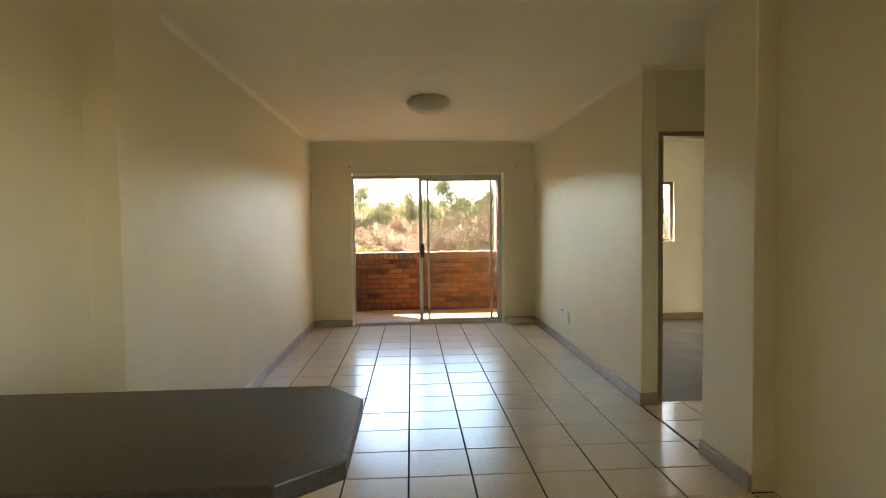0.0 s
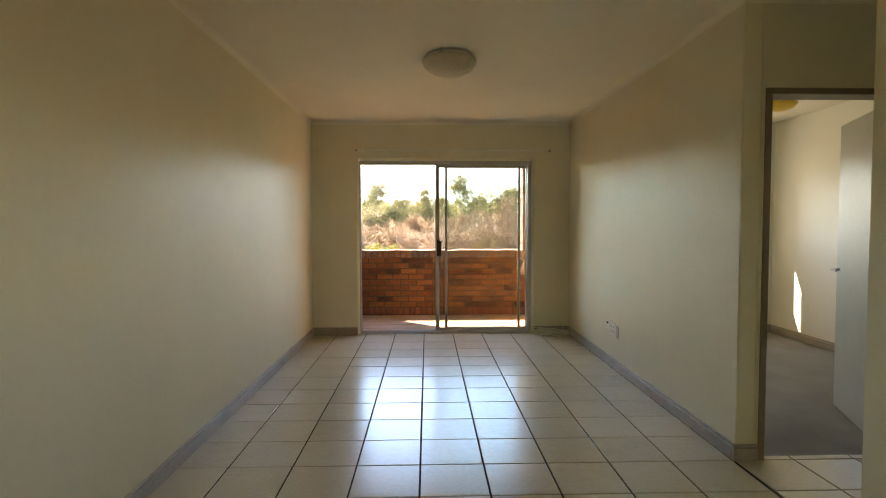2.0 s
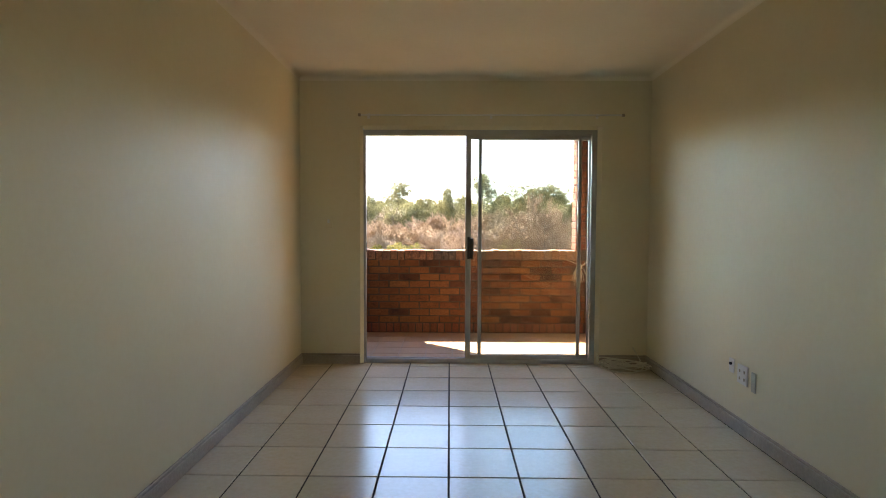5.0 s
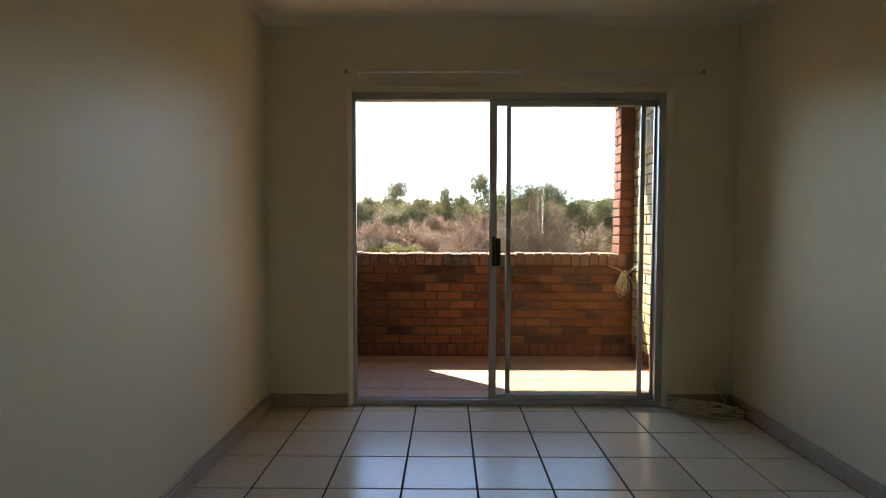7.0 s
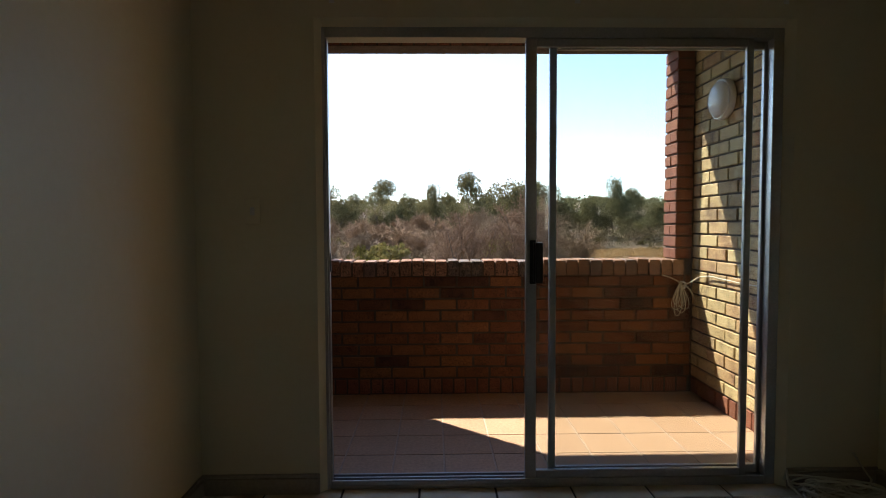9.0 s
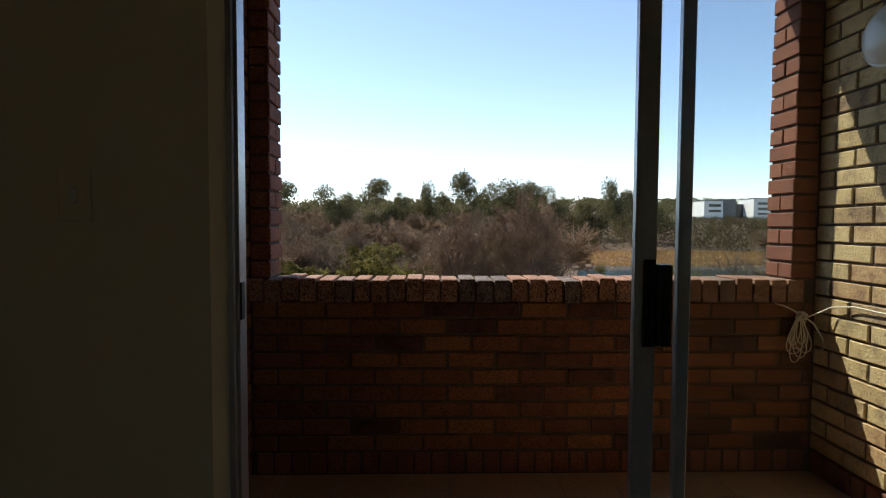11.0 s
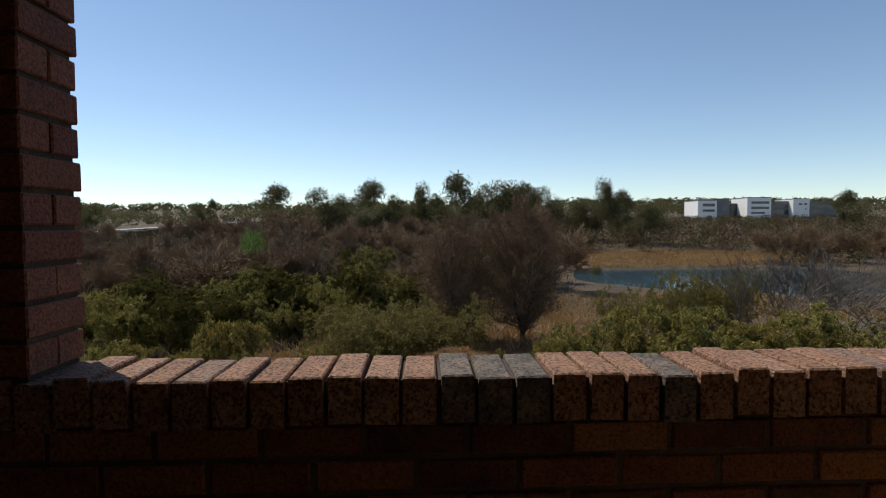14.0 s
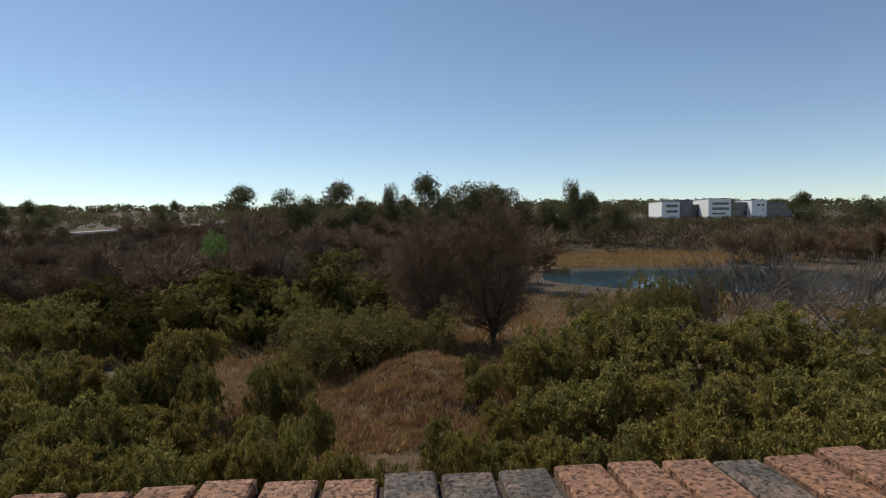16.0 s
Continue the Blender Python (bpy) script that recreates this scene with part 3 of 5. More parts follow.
for x in (-1.08, 0.0, 0.93):
    b = bmesh.new()
    box(b, x - 0.008, x + 0.008, -0.058, 0, -0.006, 0.006, 0.002)
    box(b, x - 0.012, x + 0.012, -0.004, 0, -0.022, 0.022, 0.001)
    part("bracket", b, M_WHITE, cr)
for x in (-1.155, 1.145):
    b = bmesh.new()
    box(b, x - 0.012, x + 0.012, -0.062, -0.038, -0.012, 0.012, 0.004)
    part("end_cap", b, M_SKIRT, cr, "brown end cap")

# ---- switches and sockets ----
sw = thing("light_switch", "white wall light switch beside the sliding door", "light switch", "", (-1.08, YW, 1.28))
b = bmesh.new()
box(b, -0.035, 0.035, -0.009, 0, -0.058, 0.058, 0.004, 2)
part("plate", b, M_WALL, sw)
b = bmesh.new()
box(b, -0.010, 0.010, -0.014, -0.008, -0.018, 0.018, 0.003)
part("rocker", b, M_WHITE, sw)
so = thing("wall_socket", "white double wall socket on the cream wall", "wall socket", "", (XR, -1.50, 0.36))
b = bmesh.new()
box(b, -0.010, 0, -0.060, 0.050, -0.058, 0.058, 0.004, 2)
part("plate", b, M_WHITE, so)
for y, z in ((-0.03, 0.02), (0.02, 0.02), (-0.03, -0.025), (0.02, -0.025)):
    b = bmesh.new()
    box(b, -0.0125, -0.009, y - 0.006, y + 0.006, z - 0.009, z + 0.009, 0.001)
    part("switch", b, M_SKIRT, so)
ae = thing("aerial_socket", "small white aerial outlet with a dark jack", "wall socket", "", (XR, -1.375, 0.385))
b = bmesh.new()
box(b, -0.007, 0, -0.028, 0.028, -0.045, 0.045, 0.003)
part("plate", b, M_WHITE, ae)
b = bmesh.new()
tube(b, [(-0.006, 0, 0.012), (-0.018, 0, 0.012)], 0.009, 10)
part("jack", b, M_BLACK, ae)
bp = thing("blank_plate", "grey blanking plate on the wall", "wall plate", "", (XR, -1.62, 0.345))
b = bmesh.new()
box(b, -0.008, 0, -0.022, 0.022, -0.058, 0.058, 0.003)
part("plate", b, M_DOOR, bp)


# ---- loose cables ----
def coil(bm, centre, rx, ry, loops, radius, wob, plane="xy", seg=28):
    pts = []
    for i in range(loops * seg + 1):
        a = 2 * math.pi * i / seg
        lo = i // seg
        k = 1 + wob * math.sin(a * 1.7 + lo * 2.1) + wob * 0.6 * math.sin(a * 0.37 + lo)
        u, v = rx * k * math.cos(a + lo * 0.25), ry * k * math.sin(a)
        h = radius * (1.1 + lo * 1.5) + 0.020 * (1 + math.sin(a * 2.3 + lo * 1.3))
        pts.append((centre[0] + u, centre[1] + v, centre[2] + h) if plane == "xy" else (centre[0] + u, centre[1] + h, centre[2] + v))
    tube(bm, pts, radius, 6)


b = bmesh.new()
coil(b, (1.50, -0.06, 0), 0.19, 0.085, 7, 0.005, 0.3)
coil(b, (1.43, -0.03, 0.01), 0.09, 0.05, 3, 0.005, 0.2)
tube(b, [(1.34, -0.04, 0.01), (1.30, 0.0, 0.05), (1.315, 0.04, 0.10), (1.312, 0.055, 0.05)], 0.005, 6)
tube(b, [(1.64, -0.02, 0.02), (1.69, 0.02, 0.06), (1.66, 0.05, 0.12), (1.63, 0.055, 0.17)], 0.005, 6)
solid("cable_coil", b, M_CABLE, "loose coil of yellowed white cable on the floor in the corner", "cable", "", True)
hc = thing("hanging_cable", "pale cable bundle hanging knotted at the parapet corner", "cable", "", (1.50, PY0 - 0.04, 0.80))
b = bmesh.new()
for k in range(7):
    pts = []
    wide, drop, tilt = 0.016 + 0.006 * ((k * 3) % 5), 0.15 + 0.022 * ((k * 2) % 5), -0.28 + 0.085 * k
    for i in range(25):
        a = 2 * math.pi * i / 24
        u, w = wide * math.sin(a) * (1 - 0.5 * math.cos(a)), -drop * (1 - math.cos(a)) / 2
        pts.append((-0.03 + u - tilt * w * 0.9, 0.004 * k - 0.012 + 0.006 * math.sin(2 * a), w))
    tube(b, pts, 0.0025, 6)
part("loops", b, M_CABLE, hc, "", True)
b = bmesh.new()
tube(b, [(-0.02, 0.0, -0.02), (-0.05, 0.005, 0.01), (-0.10, 0.01, 0.035), (-0.15, 0.01, 0.05)], 0.004, 6)
tube(b, [(-0.03, 0, -0.03), (0.02, -0.03, 0.0), (0.05, -0.10, 0.045), (0.060, -0.22, 0.065), (0.064, -0.40, 0.06), (0.066, -0.60, 0.055), (0.068, -0.85, 0.06), (0.068, -1.1, 0.05)], 0.004, 6)
tube(b, [(0.0, 0, -0.02), (0.03, -0.02, -0.05), (0.06, -0.04, -0.12), (0.05, -0.05, -0.17)], 0.004, 6)
part("lead", b, M_CABLE, hc, "", True)
b = bmesh.new()
coil(b, (0.0, 0.0, -0.02), 0.018, 0.022, 2, 0.004, 0.1, "xz")
part("knot", b, M_WHITE, hc, "", True)

# ---- land outside ----
M_GROUND = material("veld_ground", [(0.30, (0.04, 0.030, 0.016)), (0.45, (0.075, 0.048, 0.024)), (0.6, (0.12, 0.075, 0.036)), (0.75, (0.06, 0.042, 0.022))], 0.12, 1.5, 0.45, 0.95, 0.0)
PROFILE = [(-4000, -6), (0, -6), (10, -6.1), (40, -7.0), (66, -7.8), (120, -7.7), (140, -6.4), (200, -1.5), (300, 5.5), (500, 15), (900, 36), (1500, 60), (5000, 60)]
PC, PRX, PRY, PZ = (56, 96), 29, 27, -8.0


def ground_z(x, y):
    z = float(np.interp(y, [p[0] for p in PROFILE], [p[1] for p in PROFILE]))
    q = math.sqrt(((x - PC[0]) / PRX) ** 2 + ((y - PC[1]) / PRY) ** 2) + 0.10 * noise.noise((x * 0.06, y * 0.06, 3))
    z += 0.35 * noise.noise((x * 0.08, y * 0.08, 0)) * min(1, max(0, (y - 8) / 20))
    if q < 1.25:
        z = min(z, PZ + (q - 1.0) * 2.5)
    if x < -40 and y > 110:
        z -= 5.5 * min(1, (-x - 40) / 110) * min(1, (y - 110) / 60)
    m = math.hypot((x - 1.5) / 4.2, (y - 26.5) / 5.5) + 0.12 * noise.noise((x * 0.5, y * 0.5, 7))
    if 0 <= m < 1:
        z += 1.55 * (1 - m * m) ** 1.3 + 0.45 * noise.noise((x * 0.9, y * 0.9, 2)) * (1 - m)
    return z


def axis(stops):
    out = []
    for a, b2, st in stops:
        out += list(np.arange(a, b2, st))
    return out + [stops[-1][1]]


gx = axis([(-5000, -600, 550), (-600, -120, 40), (-120, -24, 3), (-24, 24, 1.0), (24, 120, 3), (120, 600, 40), (600, 5000, 550)])
gy = axis([(-400, 0, 100), (0, 60, 1.0), (60, 160, 2.5), (160, 400, 12), (400, 1600, 80), (1600, 5000, 340)])
gv = [(x, y, ground_z(x, y)) for y in gy for x in gx]
gw = len(gx)
gf = [(j * gw + i, j * gw + i + 1, (j + 1) * gw + i + 1, (j + 1) * gw + i) for j in range(len(gy) - 1) for i in range(gw - 1)]
me = bpy.data.meshes.new("ground")
me.from_pydata(gv, [], gf)
me.materials.append(M_GROUND)
for p in me.polygons:
    p.use_smooth = True
tagged(new("ground", me), "dry veld sloping down to a pond", "ground", "", "structure")

# ---- plants ----
M_LEAF_NEAR = material("pepper_tree_leaf", [(0.3, (0.175, 0.141, 0.035)), (0.7, (0.295, 0.232, 0.062))], 0.5, 5, 0.2, 0.8, 0.0, spec=0.15,
                       random_stops=[(0.0, (0.084, 0.073, 0.019)), (0.5, (0.252, 0.202, 0.051)), (0.85, (0.420, 0.319, 0.093)), (1.0, (0.435, 0.270, 0.093))], random_from="island", random_mix=0.6, translucent=0.34)
M_LEAF_DARK = material("dark_shrub_leaf", [(0.3, (0.058, 0.054, 0.011)), (0.7, (0.110, 0.092, 0.018))], 0.3, 4, 0.2, 0.8, 0.0, spec=0.15,
                       random_stops=[(0.0, (0.038, 0.039, 0.009)), (0.6, (0.103, 0.088, 0.018)), (1.0, (0.180, 0.140, 0.031))], random_from="island", random_mix=0.6, translucent=0.34)
M_LEAF_GREEN = material("green_pepper_leaf", [(0.3, (0.147, 0.137, 0.037)), (0.7, (0.280, 0.245, 0.070))], 0.5, 5, 0.2, 0.8, 0.0, spec=0.15,
                        random_stops=[(0.0, (0.063, 0.064, 0.017)), (0.5, (0.239, 0.209, 0.056)), (1.0, (0.491, 0.392, 0.121))], random_from="island", random_mix=0.6, translucent=0.34)
M_LEAF_GREY = material("grey_green_leaf", [(0.3, (0.129, 0.119, 0.034)), (0.7, (0.220, 0.186, 0.059))], 0.4, 4, 0.2, 0.8, 0.0, spec=0.15,
                       random_stops=[(0.0, (0.103, 0.090, 0.025)), (0.6, (0.206, 0.174, 0.054)), (1.0, (0.309, 0.225, 0.088))], random_from="island", random_mix=0.6, translucent=0.35)
M_LEAF_BRIGHT = material("fresh_green_leaf", [(0.3, (0.105, 0.195, 0.024)), (0.7, (0.165, 0.270, 0.042))], 0.4, 4, 0.2, 0.6, 0.0, translucent=0.25)
M_LEAF_FAR = material("gum_tree_leaf", [(0.3, (0.081, 0.076, 0.031)), (0.7, (0.143, 0.125, 0.055))], 0.1, 2, 0.2, 0.85, 0.0, spec=0.15,
                      random_stops=[(0.0, (0.076, 0.079, 0.035)), (1.0, (0.162, 0.150, 0.078))], random_from="island", random_mix=0.5, translucent=0.45)
M_TWIG = material("brown_twig", [(0.3, (0.151, 0.090, 0.048)), (0.7, (0.227, 0.139, 0.074))], 0.5, 6, 0.2, 0.85, 0.0,
                  random_stops=[(0.0, (0.108, 0.063, 0.033)), (0.6, (0.227, 0.137, 0.072)), (1.0, (0.335, 0.211, 0.113))], random_from="island", random_mix=0.5)
M_TWIG_GREY = material("grey_twig", [(0.3, (0.130, 0.088, 0.051)), (0.7, (0.238, 0.162, 0.094))], 0.5, 6, 0.2, 0.85, 0.0)
M_TWIG_RED = material("russet_twig", [(0.3, (0.125, 0.072, 0.038)), (0.7, (0.20, 0.118, 0.066))], 0.5, 6, 0.2, 0.85, 0.0)
M_TWIG_DARK = material("dark_grey_branch", [(0.3, (0.10, 0.08, 0.062)), (0.7, (0.17, 0.14, 0.11))], 0.5, 6, 0.2, 0.85, 0.0)
M_RUSSET = material("russet_grass_blade", [(0.3, (0.19, 0.095, 0.042)), (0.7, (0.34, 0.19, 0.085))], 0.6, 4, 0.25, 0.9, 0.0,
                    random_stops=[(0.0, (0.15, 0.07, 0.032)), (0.6, (0.33, 0.18, 0.08)), (1.0, (0.44, 0.29, 0.13))], random_from="island", random_mix=0.5, translucent=0.1)
M_BARK = material("grey_brown_bark", [(0.3, (0.06, 0.045, 0.035)), (0.7, (0.13, 0.10, 0.075))], 4, 20, 0.3, 0.9, 0.5, 14)
M_STRAW = material("dry_grass_blade", [(0.3, (0.30, 0.165, 0.07)), (0.7, (0.46, 0.29, 0.125))], 0.25, 4, 0.2, 0.9, 0.0,
                   random_stops=[(0.0, (0.25, 0.125, 0.05)), (0.6, (0.50, 0.31, 0.13)), (1.0, (0.46, 0.37, 0.16))], random_from="island", random_mix=0.5, translucent=0.2)
M_WOODS = material("mixed_far_wood", [(0.35, (0.067, 0.044, 0.023)), (0.55, (0.099, 0.066, 0.035)), (0.7, (0.067, 0.061, 0.023))], 0.035, 0.6, 0.25, 0.9, 0.0, spec=0.1,
                   random_stops=[(0.0, (0.054, 0.037, 0.019)), (0.45, (0.113, 0.073, 0.039)), (0.75, (0.081, 0.072, 0.028)), (1.0, (0.146, 0.096, 0.051))], random_from="island", random_mix=0.55)


def raw_mesh(name, v, f, mat):
    me = bpy.data.meshes.new(name)
    v, f = np.asarray(v, dtype=np.float32), np.asarray(f, dtype=np.int32)
    k = f.shape[1]
    me.vertices.add(len(v))
    me.vertices.foreach_set("co", v.ravel())
    me.loops.add(f.size)
    me.loops.foreach_set("vertex_index", f.ravel())
    me.polygons.add(len(f))
    me.polygons.foreach_set("loop_start", np.arange(0, f.size, k, dtype=np.int32))
    me.update(calc_edges=True)
    me.materials.append(mat)
    return me


def leaves(rng, centres, length, width, droop=0.0):
    """Small folded diamond leaves, one at each centre."""
    n = len(centres)
    d = rng.normal(size=(n, 3))
    d[:, 2] -= droop
    d /= np.linalg.norm(d, axis=1, keepdims=True)
    s = np.cross(d, rng.normal(size=(n, 3)))
    s /= np.linalg.norm(s, axis=1, keepdims=True) + 1e-9
    k = rng.uniform(0.6, 1.35, (n, 1))
    l, w = d * length * k, s * width * k
    v = np.stack([centres - l, centres + w, centres + l, centres - w], 1).reshape(-1, 3)
    return v, np.arange(4 * n).reshape(-1, 4)


def crown_points(rng, n, clumps, flat=0.8, shell=0.55):
    """Points spread in a set of uneven clumps (x, y, z, radius), denser at their skins."""
    w = np.array([c[3] ** 2 for c in clumps])
    pick = rng.choice(len(clumps), n, p=w / w.sum())
    c = np.array(clumps)[pick]
    d = rng.normal(size=(n, 3))
    d /= np.linalg.norm(d, axis=1, keepdims=True)
    r = c[:, 3:4] * (shell + (1.08 - shell) * rng.uniform(0, 1, (n, 1)) ** 0.7)
    wob = 1 + 0.22 * np.sin(d[:, :1] * 7 + c[:, :1] * 3) * np.cos(d[:, 1:2] * 6 + c[:, 2:3] * 5)
    p = c[:, :3] + d * r * wob * np.array([1, 1, flat])
    return p


def spray_points(rng, sprays, per, rx, height, reach):
    """Drooping leafy sprays: arching twigs that start at the skins of several lobes and hang over at the tips."""
    n = 15
    a = np.arange(n) * 2.4 + rng.uniform(-0.4, 0.4, n)
    h = rng.uniform(0.22, 0.86, n)
    q = rx * np.sqrt(np.clip(1 - ((h - 0.35) / 0.62) ** 2, 0.05, 1)) * rng.uniform(0.45, 0.95, n)
    lobes = np.stack([q * np.cos(a), q * np.sin(a), h * height], 1)
    size = rx * rng.uniform(0.18, 0.40, n)
    pick = rng.choice(n, sprays, p=size ** 2 / (size ** 2).sum())
    out = rng.normal(size=(sprays, 3))
    out /= np.linalg.norm(out, axis=1, keepdims=True)
    start = lobes[pick] + out * (size[pick] * rng.uniform(0.35, 0.95, sprays))[:, None]
    out = out + rng.normal(size=(sprays, 3)) * 0.35
    out[:, 2] = np.abs(out[:, 2]) * 0.8 + 0.1
    k = reach * rng.uniform(0.35, 1.1, sprays)
    t = rng.uniform(0, 1, (sprays, per))
    p = start[:, None, :] + out[:, None, :] * (k[:, None] * t)[:, :, None]
    p[:, :, 2] -= (k[:, None] * 1.1) * t ** 2
    p += rng.normal(size=p.shape) * (0.03 + 0.06 * (1 - t))[:, :, None]
    p[:, :, 2] = np.maximum(p[:, :, 2], 0.05)
    return p.reshape(-1, 3)


def make_clumps(rng, n, rx, rz, z0, size):
    out = []
    for i in range(n):
        a = rng.uniform(0, 2 * math.pi)
        q = math.sqrt(rng.uniform(0, 1))
        h = rng.uniform(0, 1)
        k = rx * q * math.sqrt(max(0.05, 1 - 0.8 * (h - 0.35) ** 2 / 0.42))
        out.append((k * math.cos(a), k * math.sin(a), z0 + rz * h * (1 - 0.25 * q), size * rng.uniform(0.55, 1.2)))
    return out


def branches(rng, start, direction, length, radius, depth, spread, kids, out, up=0.15, shrink=0.68, curl=0.12):
    """Grows a limb and its twigs as tapered segments."""
    p, d = np.array(start, float), np.array(direction, float)
    n = 4 if depth > 1 else 2
    for i in range(n):
        q = p + d * length / n
        r1 = radius * (1 - 0.5 * (i + 1) / n)
        out.append((p, q, radius * (1 - 0.5 * i / n), r1))
        if depth > 0 and (i > 0 or depth < 3):
            for k in range(kids if i == n - 1 else max(1, kids - 1)):
                e = d + rng.normal(size=3) * spread
                e[2] += up
                e /= np.linalg.norm(e)
                branches(rng, q, e, length * shrink * rng.uniform(0.75, 1.15), r1 * 0.62, depth - 1, spread, kids, out, up, shrink, curl)
        p = q
        d = d + rng.normal(size=3) * curl
        d /= np.linalg.norm(d)


def limbs(segments, sides=3):
    v, f = [], []
    for a, c, r0, r1 in segments:
        d = c - a
        u = np.cross(d, (0.3, 0.2, 0.93))
        u /= np.linalg.norm(u) + 1e-9
        w = np.cross(d, u)
        w /= np.linalg.norm(w) + 1e-9
        base = len(v)
        for o, r in ((a, r0), (c, r1)):
            for k in range(sides):
                t = 2 * math.pi * k / sides
                v.append(o + (u * math.cos(t) + w * math.sin(t)) * r)
        for k in range(sides):
            m = (k + 1) % sides
            f.append((base + k, base + m, base + sides + m, base + sides + k))
    return v, f


def child(name, me, parent):
    ob = new(name, me)
    ob.parent = parent
    return ob


def leafy(name, label, category, group, seed, n, rx, rz, z0, clump, count, leaf, mat, droop=0.3, shell=0.5, stems=3, sprays=0):
    """A bush or tree: stems and limbs with a crown of leaves. Base at the origin."""
    rng = np.random.default_rng(seed)
    clumps = make_clumps(rng, n, rx, rz, z0, clump)
    ob = thing(name, label, category, group)
    seg = []
    for s in range(stems):
        branches(rng, (rng.uniform(-0.15, 0.15) * rx, rng.uniform(-0.15, 0.15) * rx, -0.3), (rng.normal() * 0.25, rng.normal() * 0.25, 1), (z0 + rz) * 0.36, 0.03 * (z0 + rz) / stems ** 0.5, 2, 0.45, 2, seg)
    child("trunk", raw_mesh("trunk", *limbs(seg, 5), M_BARK), ob)
    if sprays:
        pts = np.concatenate([spray_points(rng, sprays, count // sprays, rx, z0 + rz, 0.6), crown_points(rng, count // 5, clumps, 0.9, 0.2) * np.array([0.6, 0.6, 0.7])])
    else:
        pts = crown_points(rng, count, clumps, 0.95, shell)
    v, f = leaves(rng, pts, leaf, leaf * 0.27, droop)
    child("crown", raw_mesh("crown", v, f, mat), ob)
    return ob


def bare(name, label, category, group, seed, height, depth, kids, spread, mat, stems=1, twig=0.012, up=0.12, lean=0.15, first=0.42, shrink=0.68):
    """A leafless tree: trunk with limbs, and a crown of fine twigs."""
    rng = np.random.default_rng(seed)
    ob = thing(name, label, category, group)
    seg = []
    for s in range(stems):
        a = 2 * math.pi * s / stems + rng.uniform(0, 1)
        k = lean if stems > 1 else 0.04
        branches(rng, (0.15 * k * math.cos(a), 0.15 * k * math.sin(a), -0.2), np.array((k * math.cos(a), k * math.sin(a), 1.0)) / math.hypot(1, k), height * first, height * 0.016 / stems ** 0.4, depth, spread, kids, seg, up, shrink)
    thick = [s for s in seg if s[2] > twig]
    thin = [(a, c, max(r0, twig * 0.45), max(r1, twig * 0.32)) for a, c, r0, r1 in seg if r0 <= twig]
    child("trunk", raw_mesh("trunk", *limbs(thick, 5), M_BARK), ob)
    child("crown", raw_mesh("crown", *limbs(thin, 3), mat), ob)
    return ob


EYE = (-0.16, 0.92, 1.32)
YAW_C, YAW_S = math.cos(0.0955), math.sin(0.0955)


def spot(across, d):
    """A place on the ground d metres ahead of the balcony; across is the tangent of the bearing."""
    t = across - 0.0955
    x = EYE[0] + d * (t * YAW_C + YAW_S)
    y = EYE[1] + d * (YAW_C - t * YAW_S)
    return x, y, ground_z(x, y)


R = random.Random(5)


def plant(proto, across, d, top, natural, width=1.0, first=False, even=False):
    """Sets a copy so that its top reaches the height angle given (tangent over the level line)."""
    x, y, z = spot(across, d)
    if "tall" not in proto:
        proto["tall"] = max(v.co.z for c in proto.children for v in c.data.vertices)
    natural = proto["tall"]
    k = max(0.3, (EYE[2] + d * top - z) / natural)
    k *= 1.05 if even else R.uniform(0.82, 1.1)
    m = pose(x, y, z, 0, 0, R.uniform(0, 360)) @ Matrix.Diagonal((k * width, k * width, k, 1))
    if first:
        proto.matrix_basis = m
        return proto
    c = copy_thing(proto, Matrix.Identity(4))
    c.matrix_basis = m
    return c


USED = set()


def rows_of(protos, natural, places, even=False):
    for i, (across, d, top, width) in enumerate(places):
        p = protos[i % len(protos)]
        plant(p, across, d, top, natural, width, p.name not in USED, even)
        USED.add(p.name)


near = [leafy("pepper_bush", "drooping yellow-green pepper bush below the balcony", "bush", "bushes below the balcony", 11 + i, 30, 1.7, 2.6, 0.7, 0.42, 12000, 0.085, (M_LEAF_GREEN, M_LEAF_NEAR)[i % 2], 1.3, 0.6, 3, 170) for i in range(5)]
# across, distance, top, width
rows_of(near, 3.35, [(0.178, 23, -0.25, 0.7), (0.236, 24, -0.203, 0.9), (0.293, 25, -0.185, 1), (0.367, 26, -0.16, 1.1), (0.442, 26, -0.157, 1.2), (0.54, 26, -0.161, 1.2), (0.623, 25, -0.167, 1.1), (0.721, 26, -0.141, 1.1), (0.776, 25, -0.16, 1.1), (0.837, 23, -0.206, 1.1), (0.903, 23, -0.201, 1.2), (0.991, 23, -0.206, 1.2), (0.144, 24, -0.232, 0.6), (0.217, 17, -0.3, 0.8), (0.28, 17.5, -0.274, 1), (0.363, 18, -0.258, 1.1), (0.457, 18, -0.248, 1.1), (0.562, 18, -0.258, 1.1), (0.667, 18, -0.248, 1.1), (0.771, 18, -0.269, 1.1), (0.876, 18, -0.279, 1.1), (0.98, 18, -0.269, 1.1), (0.196, 13, -0.373, 0.8), (0.28, 13, -0.358, 0.9), (0.384, 13, -0.353, 0.95), (0.499, 13, -0.347, 1), (0.614, 13, -0.342, 1), (0.729, 13, -0.342, 1), (0.844, 13, -0.342, 1), (0.96, 13, -0.342, 1)])
